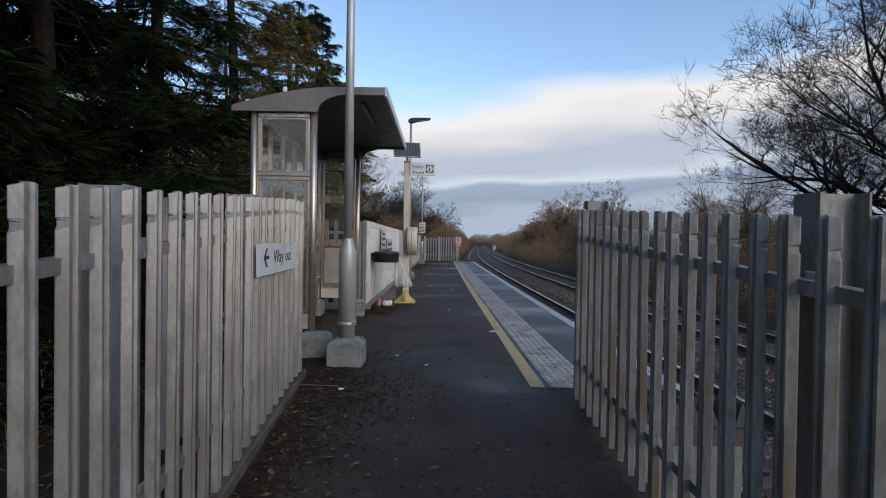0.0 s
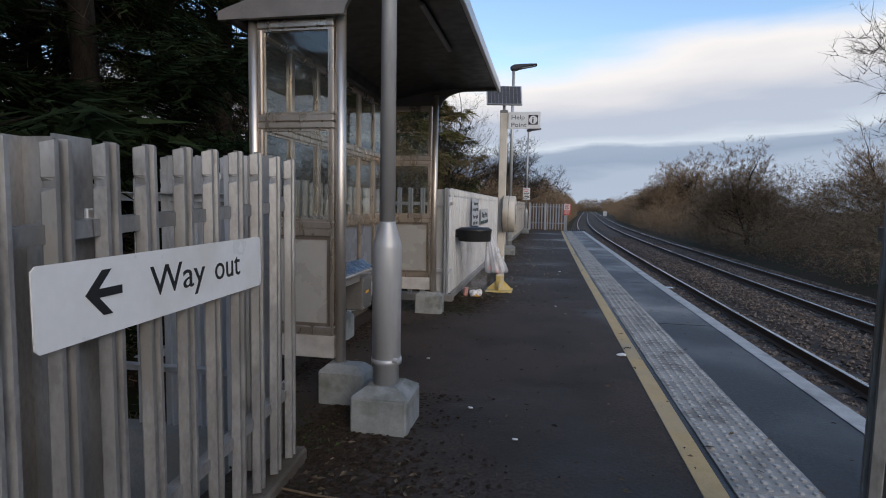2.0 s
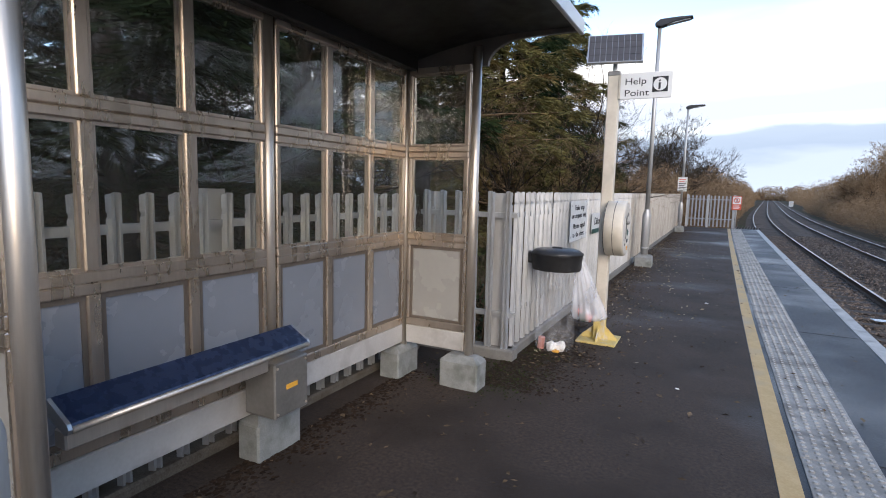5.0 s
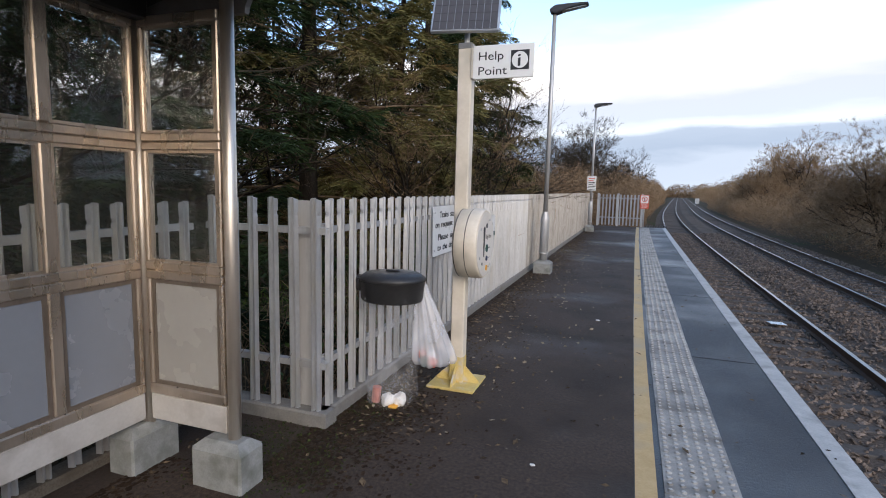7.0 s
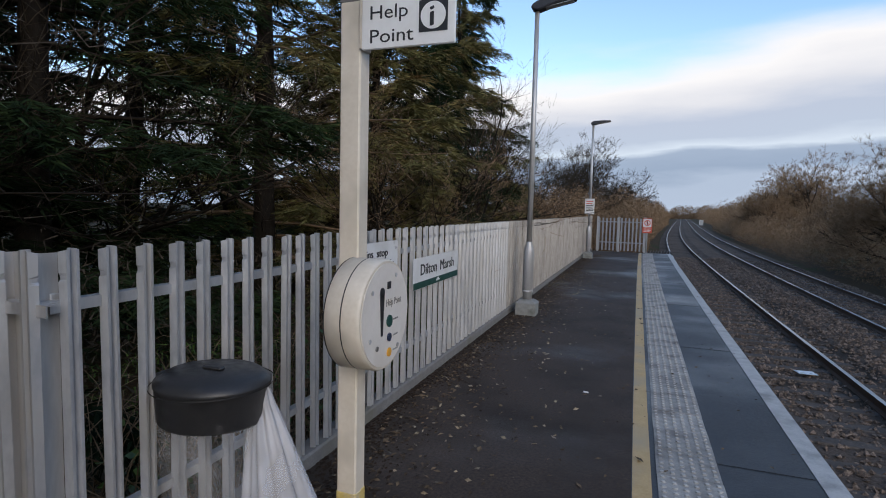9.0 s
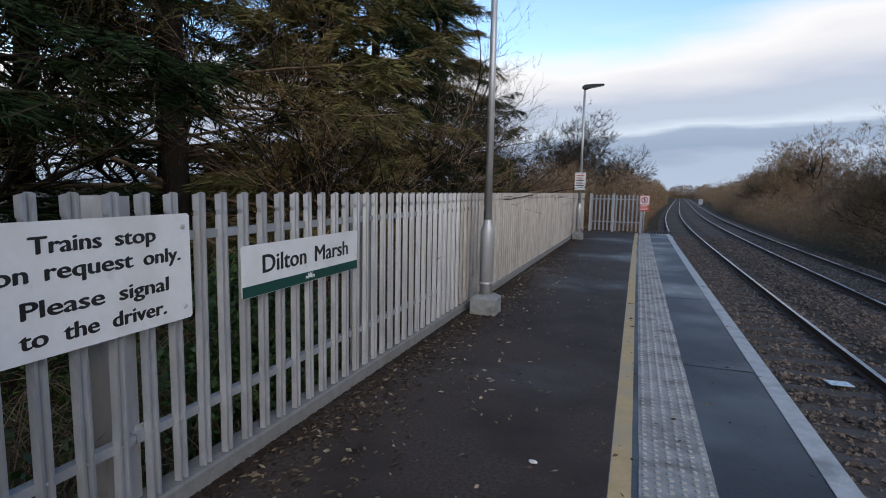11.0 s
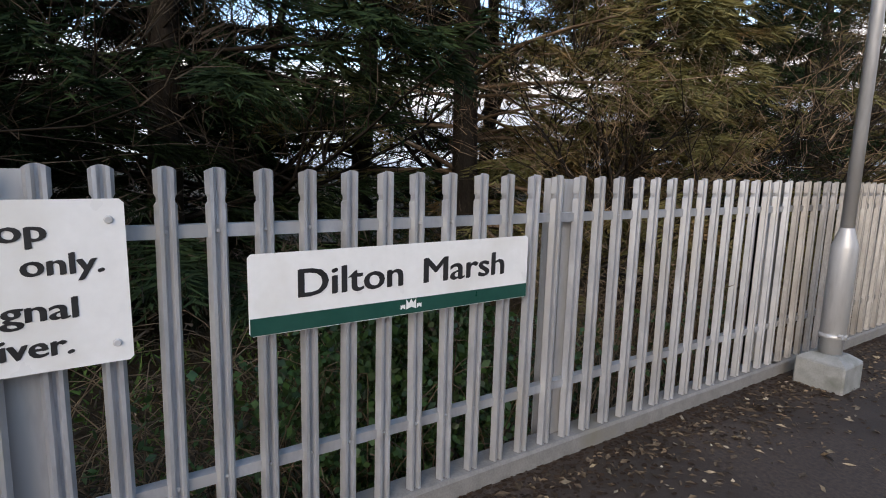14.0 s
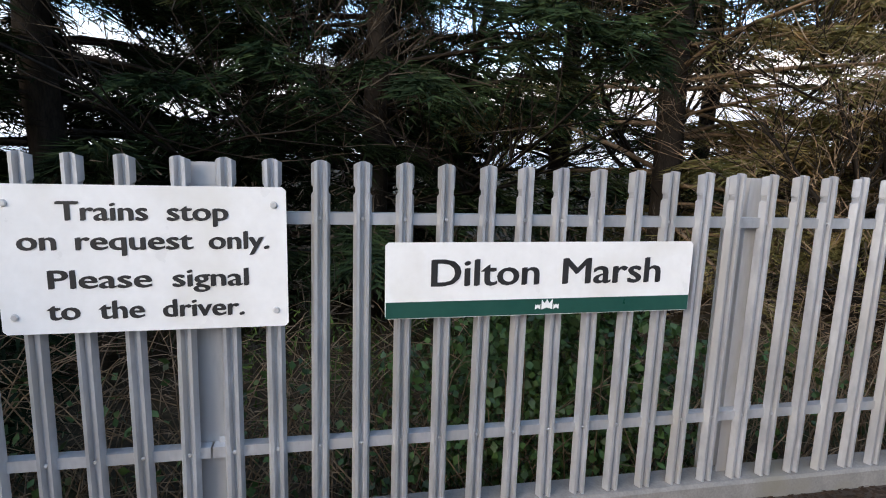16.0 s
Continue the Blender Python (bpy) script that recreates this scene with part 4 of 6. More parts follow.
# ---- lamp columns ----
def build_lamp(x, y, label, height=4.84, arm=0.6, first=None):
    root = thing("lamp_column", (x, y, 0), label, "street lamp", "platform lamp columns")
    bm = box(-0.165, 0.165, -0.165, 0.165, -0.03, 0.2, 0.012)
    part("foot_block", bm, CONCRETE, root, "grey concrete foot block")
    bm = bmesh.new()
    lo = [bm.verts.new((sx * 0.162, sy * 0.162, 0.201)) for sx, sy in ((-1, -1), (1, -1), (1, 1), (-1, 1))]
    hi = [bm.verts.new((sx * 0.09, sy * 0.09, 0.25)) for sx, sy in ((-1, -1), (1, -1), (1, 1), (-1, 1))]
    for k in range(4):
        bm.faces.new((lo[k], lo[(k + 1) % 4], hi[(k + 1) % 4], hi[k]))
    bm.faces.new(hi)
    bmesh.ops.recalc_face_normals(bm, faces=bm.faces)
    part("foot_cap", bm, CONCRETE, root)
    part("base_tube", tube([(0, 0, 0.2), (0, 0, 0.37), (0, 0, 0.375), (0, 0, 1.045), (0, 0, 1.06), (0, 0, 1.18), (0, 0, 1.19)], [0.074, 0.074, 0.084, 0.084, 0.082, 0.047, 0.046], 20), GALV_POST, root, "galvanised steel base tube", True)
    part("shaft", tube([(0, 0, 1.15), (0, 0, height)], [0.045, 0.036], 16), GALV_POST, root, "slim galvanised shaft", True)
    part("access_door", box(-0.04, 0.04, 0.08, 0.09, 0.45, 0.85, 0.006), GALV_POST, root)
    part("hinge_collar", tube([(0, 0, 0.365), (0, 0, 0.4)], 0.089, 20), GALV_POST, root, "", True)
    part("hinge_bolt", tube([(0.06, -0.06, 0.4), (0.092, -0.066, 0.4)], 0.015, 8), GALV_POST, root)
    part("neck", tube([(0, 0, height - 0.02), (0, 0, height + 0.06)], 0.045, 12), LAMP_HEAD, root, "", True)
    head = bmesh.new()
    prism([(-0.09, 0.0), (0.02, -0.035), (0.3, 0.045), (arm, 0.085), (arm, 0.115), (0.28, 0.12), (0.02, 0.11), (-0.07, 0.06)], -0.1, 0.1, "y", head)
    bmesh.ops.bevel(head, geom=head.edges[:], offset=0.012, segments=2, affect="EDGES")
    bmesh.ops.translate(head, verts=head.verts, vec=(0, 0, height + 0.02))
    h = part("lamp_head", head, LAMP_HEAD, root, "dark flat lamp head")
    part("lens", prism([(0.1, 0.012), (arm - 0.04, 0.082), (arm - 0.04, 0.076), (0.1, 0.002)], -0.07, 0.07, "y", None), ALUMINIUM, h).location = (0, 0, height + 0.01)
    return root


lamp = build_lamp(-0.86, 5.06, "tall galvanised lamp column on a concrete foot, beside the shelter")
copy_thing(lamp, pose(-0.92 + bend(16.45), 16.45, 0))["label"] = "tall galvanised lamp column standing beside the long fence"
far_lamp = copy_thing(lamp, pose(-0.98 + bend(28.0), 28.0, 0))
far_lamp["label"] = "galvanised lamp column with a small notice, near the gate"


def build_notice():
    root = thing("lamp_notice", (-0.98 + bend(28.0), 27.9, 1.9), "small white notice with red lines strapped to a lamp column", "sign")
    part("plate", box(-0.17, 0.17, -0.01, 0.0, -0.28, 0.28, 0.004), WHITE, root)
    part("strap", box(-0.06, 0.06, 0.0, 0.06, -0.02, 0.02, 0.004), GALV_POST, root)
    for i in range(5):
        part("text_bar", box(-0.12, 0.12 - 0.05 * (i % 2), -0.013, -0.0105, 0.17 - i * 0.08, 0.2 - i * 0.08), RED if i < 2 else BLACK, root)


build_notice()


# ---- help point ----
def build_help_point():
    x, y = -0.62, 10.2
    root = thing("help_point", (x, y, 0), "cream help point post with round call unit on yellow plate", "help point")
    part("post", box(-0.055, 0.055, -0.05, 0.05, 0.02, 2.7, 0.008), CREAM, root, "cream square post")
    part("post_cap", box(-0.058, 0.058, -0.053, 0.053, 2.66, 2.71, 0.008), BOX_STEEL, root)
    part("base_plate", box(-0.2, 0.19, -0.2, 0.2, 0.0, 0.022, 0.004), YELLOW_PAINT, root, "chipped yellow base plate")
    for rz in (0, 90, 180, 270):
        g = part("gusset", prism([(0.055, 0.022), (0.18, 0.022), (0.18, 0.04), (0.055, 0.16)], -0.006, 0.006, "y"), YELLOW_PAINT, root)
        g.matrix_basis = pose(0, 0, 0, 0, 0, rz)
    part("lower_post", box(-0.058, 0.058, -0.053, 0.053, 0.02, 0.24, 0.008), YELLOW_PAINT, root, "yellow foot of the post")
    # round call unit facing the track
    unit = part("call_unit", tube([(0.02, -0.05, 1.175), (0.035, -0.05, 1.175), (0.195, -0.05, 1.175), (0.21, -0.05, 1.175)], [0.255, 0.27, 0.27, 0.262], 48), CREAM, root, "round cream call unit")
    for p in unit.data.polygons:
        p.use_smooth = len(p.vertices) == 4
    part("seam", tube([(0.115, -0.05, 1.175), (0.121, -0.05, 1.175)], 0.2712, 48, None, False), BLACK_PLASTIC, unit)
    part("back_ring", tube([(0.03, -0.05, 1.175), (0.036, -0.05, 1.175)], 0.2712, 48, None, False), BLACK_PLASTIC, unit)
    part("face_plate", tube([(0.2105, -0.05, 1.175), (0.214, -0.05, 1.175)], 0.25, 48), FACE, unit, "pale cream face plate")
    fx = 0.2145
    part("speaker", tube([(fx, -0.1, 1.29), (fx + 0.003, -0.1, 1.29)], 0.024, 14), BLACK_PLASTIC, unit, "dark speaker grille")
    part("speaker_slot", prism([(-0.122, 1.28), (-0.078, 1.28), (-0.092, 1.08), (-0.108, 1.08)], fx, fx + 0.003, "x"), BLACK_PLASTIC, unit)
    for dy, dz, r, mm in ((0.03, 1.14, 0.03, DARK_GREEN), (0.03, 1.06, 0.021, NAVY), (0.03, 0.985, 0.022, ORANGE), (-0.1, 1.03, 0.012, BOX_STEEL)):
        part("button", tube([(fx, dy - 0.05, dz), (fx + 0.006, dy - 0.05, dz)], r, 16), mm, unit, "round call button")
    part("lens", box(fx, fx + 0.004, -0.045, -0.01, 1.3, 1.335), BLACK_PLASTIC, unit)
    for dy, dz in ((0.1, 1.36), (0.13, 1.0), (-0.17, 1.08), (-0.15, 1.3)):
        part("fixing", tube([(fx, dy - 0.05, dz), (fx + 0.004, dy - 0.05, dz)], 0.011, 10), GALV_POST, unit)
    for dz in (1.14, 1.06, 0.985):
        part("text_bar", box(fx, fx + 0.001, 0.025, 0.085, dz - 0.004, dz + 0.004), PANEL_LIT, unit)
    lettering("unit_text", "Help Point", 0.05, BOX_STEEL, unit, pose(fx, -0.055, 1.215, 0, 0, 90), width=0.17)
    # projecting sign board
    board = part("sign_board", box(0.07, 0.535, -0.066, -0.05, 2.43, 2.675, 0.004), WHITE, root, "white projecting sign board")
    part("sign_bracket", box(0.052, 0.072, -0.062, 0.03, 2.44, 2.665, 0.004), CREAM, root)
    lettering("sign_text", "Help", 0.088, BLACK, board, pose(0.108, -0.067, 2.566), width=0.19)
    lettering("sign_text", "Point", 0.088, BLACK, board, pose(0.108, -0.067, 2.458), width=0.22)
    part("icon_square", box(0.362, 0.5, -0.0685, -0.0662, 2.487, 2.627), BLACK, board)
    bm = tube([(0.431, -0.071, 2.557), (0.431, -0.0687, 2.557)], 0.06, 32)
    part("icon_disc", bm, WHITE, board)
    lettering("icon_letter", "i", 0.13, BLACK, board, pose(0.412, -0.072, 2.512), bold=0.004)
    # tilted solar panel above
    sol = part("solar_panel", box(-0.26, 0.26, -0.016, 0.016, -0.17, 0.17, 0.004), ALUMINIUM, root, "solar panel with grid of dark cells")
    sol.matrix_basis = pose(-0.005, -0.03, 2.92, -28, 0, 10)
    for i in range(9):
        for j in range(4):
            part("cell", box(-0.246 + i * 0.0547, -0.1945 + i * 0.0547, -0.0195, -0.0165, -0.158 + j * 0.079, -0.0815 + j * 0.079), SOLAR, sol)
    part("panel_arm", tube([(0, 0, 2.7), (0, 0.0, 2.86), (0, 0.02, 2.93)], 0.022, 10), GALV_POST, root)
    return root


help_point = build_help_point()


# ---- signs on the fence ----
def fence_sign(name, y0, y1, z0, z1, x, label, tilt=0.0):
    """A flat enamelled plate on the pales; local x runs along +y of the world, facing the track."""
    root = thing(name, (x, y0, z0), label, "sign", "", 90)
    w, h = y1 - y0, z1 - z0
    bm = prism([(0.012, 0), (w - 0.012, 0), (w, 0.012), (w, h - 0.012), (w - 0.012, h), (0.012, h), (0, h - 0.012), (0, 0.012)], -0.004, 0.0)
    part("plate", bm, WHITE, root, "white enamel plate")
    for s in (0.09, w - 0.09):
        part("clip", box(s - 0.02, s + 0.02, 0.0, 0.02, h * 0.3, h * 0.7, 0.002), GALV_POST, root)
    root.rotation_euler.y = radians(tilt)
    return root


dm = fence_sign("station_name_sign", 12.312, 13.602, 0.93, 1.225, -1.187, "white station name sign with dark green stripe on fence", -0.3)
part("stripe", box(0.003, 1.287, -0.0062, -0.0042, 0.003, 0.066), DARK_GREEN, dm, "dark green stripe")
lettering("name_text", "Dilton", 0.15, BLACK, dm, pose(0.165, -0.0048, 0.126), bold=0.0036, width=0.43)
lettering("name_text", "Marsh", 0.15, BLACK, dm, pose(0.7, -0.0048, 0.126), bold=0.0036, width=0.43)
for i, (px, pw) in enumerate(((0.6, 0.022), (0.627, 0.046), (0.678, 0.022))):
    h = 0.022 if i != 1 else 0.042
    part("emblem_bar", prism([(px, 0.022), (px + pw * 0.5, 0.03), (px + pw, 0.022), (px + pw, 0.022 + h), (px + pw * 0.72, 0.03 + h * 0.4), (px + pw * 0.5, 0.022 + h), (px + pw * 0.28, 0.03 + h * 0.4), (px, 0.022 + h)], -0.0075, -0.0064), WHITE, dm, "small white emblem")
ts = fence_sign("request_stop_sign", 11.05, 11.962, 0.912, 1.414, -1.187, "white request stop notice with black lettering on fence", -0.4)
for text, x, z, w in (("Trains", 0.188, 0.385, 0.271), ("stop", 0.52, 0.385, 0.192), ("on", 0.064, 0.286, 0.11), ("request", 0.232, 0.286, 0.358), ("only.", 0.65, 0.286, 0.195),
                      ("Please", 0.14, 0.155, 0.312), ("signal", 0.526, 0.155, 0.245), ("to", 0.138, 0.048, 0.095), ("the", 0.294, 0.048, 0.138), ("driver.", 0.49, 0.048, 0.264)):
    lettering("notice_text", text, 0.09, BLACK, ts, pose(x, -0.0048, z), bold=0.0032, width=w)
for sx in (0.04, 0.87):
    for sz in (0.06, 0.44):
        part("bolt", tube([(sx, -0.0045, sz), (sx, -0.012, sz)], [0.013, 0.009], 10), GALV_POST, ts)
wo = fence_sign("way_out_sign", 3.067, 4.09, 0.948, 1.143, ramp_x(3.067) + 0.028, "white way out sign with black arrow, on palisade fence", -0.45)
wo.rotation_euler.z += math.atan2(RAMP_A.x - RAMP_B.x, RAMP_B.y - RAMP_A.y)
lettering("way_out_text", "Way", 0.124, BLACK, wo, pose(0.37, -0.0048, 0.066), bold=0.0, width=0.265)
lettering("way_out_text", "out", 0.124, BLACK, wo, pose(0.69, -0.0048, 0.066), bold=0.0, width=0.165)
bm = bmesh.new()
prism([(0.14, 0.108), (0.195, 0.165), (0.225, 0.165), (0.182, 0.119), (0.26, 0.119), (0.26, 0.097), (0.182, 0.097), (0.225, 0.051), (0.195, 0.051)], -0.0062, -0.0044, "y", bm)
part("arrow", bm, BLACK, wo, "black arrow")


# ---- litter bin ----
def build_bin():
    x, y = -0.945, 9.6
    root = thing("litter_bin", (x, y, 0), "black ring litter bin with clear hanging bag, on fence", "bin")
    bm = bmesh.new()
    n = 36
    rings = [(0.225, 0.79), (0.232, 0.8), (0.24, 0.935), (0.245, 0.94), (0.245, 0.955), (0.2, 0.985), (0.06, 0.995), (0.0, 0.995)]
    loops = [[bm.verts.new((r * math.cos(2 * math.pi * k / n), r * math.sin(2 * math.pi * k / n) * 0.9, z)) for k in range(n)] for r, z in rings[:-1]]
    for a, b in zip(loops, loops[1:]):
        for k in range(n):
            bm.faces.new((a[k], a[(k + 1) % n], b[(k + 1) % n], b[k]))
    bm.faces.new(loops[-1])
    inner = [bm.verts.new((v.co.x * 0.95, v.co.y * 0.95, v.co.z + 0.002)) for v in loops[0]]
    deep = [bm.verts.new((v.co.x * 0.93, v.co.y * 0.93, 0.93)) for v in loops[0]]
    for k in range(n):
        bm.faces.new((loops[0][(k + 1) % n], loops[0][k], inner[k], inner[(k + 1) % n]))
        bm.faces.new((inner[(k + 1) % n], inner[k], deep[k], deep[(k + 1) % n]))
    bmesh.ops.recalc_face_normals(bm, faces=bm.faces)
    rim = part("rim_and_lid", bm, BLACK_PLASTIC, root, "black plastic rim and lid", True)
    part("lid_knob", box(-0.05, 0.05, -0.018, 0.018, 0.993, 1.008, 0.006), BLACK_PLASTIC, rim)
    part("lid_seam", tube([(0, 0, 0.938), (0, 0, 0.944)], 0.2475, 36, None, False), BLACK, rim)
    part("side_lug", box(-0.3, -0.21, -0.06, 0.06, 0.84, 0.95, 0.015), BLACK_PLASTIC, rim)
    part("lug_bolt", tube([(-0.3, -0.04, 0.92), (-0.315, -0.04, 0.92)], 0.014, 8), GALV_POST, rim)

    def bag(name, levels, label, seed, mat=BAG, pleat=0.05):
        rng = random.Random(seed)
        bm = bmesh.new()
        n = 60
        ph = [rng.uniform(0, 6.28) for _ in range(4)]
        loops = []
        for cx, cy, r, z in levels:
            loop = []
            for k in range(n):
                a = 2 * math.pi * k / n
                rr = r * (1 + 0.07 * math.sin(3 * a + ph[0] + z * 3) + pleat * math.sin(7 * a + ph[1]) + 0.8 * pleat * math.sin(13 * a + ph[2] + z))
                loop.append(bm.verts.new((cx + rr * math.cos(a), cy + rr * math.sin(a), z)))
            loops.append(loop)
        for a, b in zip(loops, loops[1:]):
            for k in range(n):
                bm.faces.new((a[k], a[(k + 1) % n], b[(k + 1) % n], b[k]))
        bm.faces.new(loops[-1])
        bmesh.ops.recalc_face_normals(bm, faces=bm.faces)
        return part(name, bm, mat, root, label, True)
    bag("bag", [(0, 0, 0.205, 0.83), (0, 0, 0.195, 0.7), (0, 0, 0.18, 0.5), (0.0, 0, 0.18, 0.25), (0, 0, 0.175, 0.06), (0, 0, 0.14, 0.006)], "clear polythene bag nearly empty", 1)
    bag("tied_bag", [(0.2, 0.06, 0.03, 0.93), (0.21, 0.06, 0.045, 0.86), (0.235, 0.06, 0.075, 0.74), (0.265, 0.06, 0.105, 0.6), (0.295, 0.06, 0.135, 0.46), (0.31, 0.06, 0.15, 0.38), (0.31, 0.06, 0.135, 0.345), (0.3, 0.06, 0.06, 0.335)],
        "full clear bag tied to the rim", 2, FULL_BAG, 0.1)
    for i, (px, py, pz, mm) in enumerate(((0.24, 0.02, 0.4, PINK), (0.31, 0.02, 0.4, LITTER), (0.36, 0.06, 0.41, NAVY), (0.28, -0.03, 0.37, DARK_GREEN), (0.33, -0.02, 0.37, RED))):
        bm = bmesh.new()
        bmesh.ops.create_icosphere(bm, subdivisions=2, radius=0.04)
        for v in bm.verts:
            v.co *= 1 + 0.35 * noise.noise(v.co * 30 + Vector((i * 7, 0, 0)))
            v.co += Vector((px, py, pz))
        part("rubbish", bm, mm, root, "crumpled wrapper in the bag")
    bm = tube([(-0.11, -0.03, 0.012), (-0.1, -0.03, 0.125)], 0.033, 16)
    part("drinks_can", bm, PINK, root, "pink drinks can in the bag")
    for i, (px, py) in enumerate(((0.01, -0.06), (0.08, -0.03))):
        bm = bmesh.new()
        bmesh.ops.create_icosphere(bm, subdivisions=3, radius=0.05)
        for v in bm.verts:
            v.co *= 1 + 0.5 * noise.noise(v.co * 28 + Vector((i * 5, 3, 0)))
            v.co += Vector((px, py, 0.055))
        part("crumpled_paper", bm, LITTER, root, "crumpled white paper in the bag")
    part("wrapper", box(0.02, 0.09, -0.11, -0.05, 0.008, 0.03, 0.01), ORANGE, root, "orange wrapper in the bag")


build_bin()


# ---- gate and guard at the platform's end ----
def build_gate():
    y = END_Y
    b = bend(y)
    root = thing("palisade_gate", (-0.98 + b, y, 0), "galvanised palisade gate closing the platform's far end", "gate")
    for i in range(13):
        ob = new("pale", PALE)
        ob.parent = root
        ob.matrix_basis = pose(0.06 + i * 0.155, 0, 0.05)
    for s0, s1 in ((0.02, 0.86), (0.9, 1.93)):
        for z in (0.4, 1.3):
            part("gate_rail", box(s0, s1, 0.004, 0.05, z - 0.022, z + 0.022, 0.003), GALV, root)
    for s in (0.0, 0.88, 1.95):
        part("gate_post", box(s - 0.045, s + 0.045, 0.0, 0.09, -0.1, 1.52, 0.006), GALV_POST, root)
    part("lock_box", box(1.8, 1.93, -0.06, 0.02, 0.85, 1.0, 0.006), BOX_STEEL, root, "grey lock box")
    sign = thing("warning_sign", (1.05 + b, y - 0.06, 0), "red and white warning sign on a grey post", "sign")
    part("sign_post", tube([(0, 0.03, 0), (0, 0.03, 1.45)], 0.03, 12), GALV_POST, sign, "", True)
    part("plate", box(-0.19, 0.19, -0.012, 0.0, 0.86, 1.48, 0.004), RED, sign, "red sign plate")
    part("upper_field", box(-0.165, 0.165, -0.0155, -0.0125, 1.12, 1.455), WHITE, sign)
    part("prohibition_ring", tube([(0, -0.02, 1.29), (0, -0.016, 1.29)], 0.125, 28), RED, sign)
    part("ring_field", tube([(0, -0.024, 1.29), (0, -0.0205, 1.29)], 0.092, 28), WHITE, sign)
    part("figure_bar", box(-0.02, 0.02, -0.0275, -0.0245, 1.22, 1.36), BLACK, sign)
    sl = part("slash", box(-0.11, 0.11, -0.031, -0.028, -0.012, 0.012), RED, sign)
    sl.matrix_basis = pose(0, 0, 1.29, 0, 45, 0)
    for i in range(4):
        part("text_bar", box(-0.14, 0.14 - 0.04 * (i % 2), -0.0155, -0.0125, 1.07 - i * 0.05, 1.09 - i * 0.05), WHITE, sign)


build_gate()


def build_trespass_guard(y, mat, label, rows=4):
    """Rows of angled pyramids that deter walking off the platform's end."""
    root = thing("trespass_guard", (bend(y), y, 0), label, "trespass guard", "trespass guards")
    me = None
    for j in range(rows):
        for i in range(9):
            if me is None:
                bm = bmesh.new()
                base = [bm.verts.new(v) for v in ((-0.06, -0.08, 0), (0.06, -0.08, 0), (0.06, 0.08, 0), (-0.06, 0.08, 0))]
                tip = [bm.verts.new(v) for v in ((-0.005, -0.06, 0.15), (0.005, -0.06, 0.15), (0.005, 0.06, 0.15), (-0.005, 0.06, 0.15))]
                for k in range(4):
                    bm.faces.new((base[k], base[(k + 1) % 4], tip[(k + 1) % 4], tip[k]))
                bm.faces.new(tip); bm.faces.new(base[::-1])
                ob = part("ridge", bm, mat, root)
                me = ob.data
            else:
                ob = new("ridge", me)
                ob.parent = root
            ob.matrix_basis = pose(1.16 + i * 0.11, j * 0.19, -0.03 - j * 0.02)
    part("tray", box(1.08, 2.1, -0.12, rows * 0.19, -0.14, -0.035, 0.004), SLEEPER, root, "weathered base tray")
    part("support", box(1.1, 2.02, -0.1, rows * 0.19 - 0.02, -1.3, -0.142), KERB, root)


build_trespass_guard(END_Y + 0.14, BLACK_PLASTIC, "black ridged trespass guard beyond the platform's far end")
build_trespass_guard(FRONT_Y - 0.72, BLACK_PLASTIC, "black rubber ridged trespass guard beside the ramp fence", 3)


# ---- tactile paving slabs ----
def build_tactile():
    root = thing("tactile_paving", (0, 0, 0), "row of grey blister tactile slabs along the platform edge", "tactile paving", kind="structure")
    bm = bmesh.new()
    box(-0.1945, 0.1945, -0.197, 0.197, -0.02, 0.008, 0, bm)
    for i in range(6):
        for j in range(6):
            cx, cy = -0.1625 + i * 0.065, -0.1625 + j * 0.065
            lo = [bm.verts.new((cx + 0.019 * math.cos(k * math.pi / 3), cy + 0.019 * math.sin(k * math.pi / 3), 0.008)) for k in range(6)]
            hi = [bm.verts.new((cx + 0.012 * math.cos(k * math.pi / 3), cy + 0.012 * math.sin(k * math.pi / 3), 0.0155)) for k in range(6)]
            for k in range(6):
                bm.faces.new((lo[k], lo[(k + 1) % 6], hi[(k + 1) % 6], hi[k]))
            bm.faces.new(hi).material_index = 1
    me = bpy.data.meshes.new("slab")
    bm.to_mesh(me); bm.free()
    me.materials.append(TACTILE)
    me.materials.append(TACTILE_TOP)
    n = int((END_Y - 0.3 - FRONT_Y) / 0.4)
    rng = random.Random(8)
    for i in range(n):
        y = FRONT_Y + 0.2 + i * 0.4
        ob = new("slab", me)
        ob.parent = root
        ob.matrix_basis = pose(1.112 + bend(y) + rng.uniform(-0.002, 0.002), y, rng.uniform(-0.0015, 0.0015), rng.uniform(-0.15, 0.15), rng.uniform(-0.15, 0.15), bend_deg(y) + rng.uniform(-0.3, 0.3))


build_tactile()


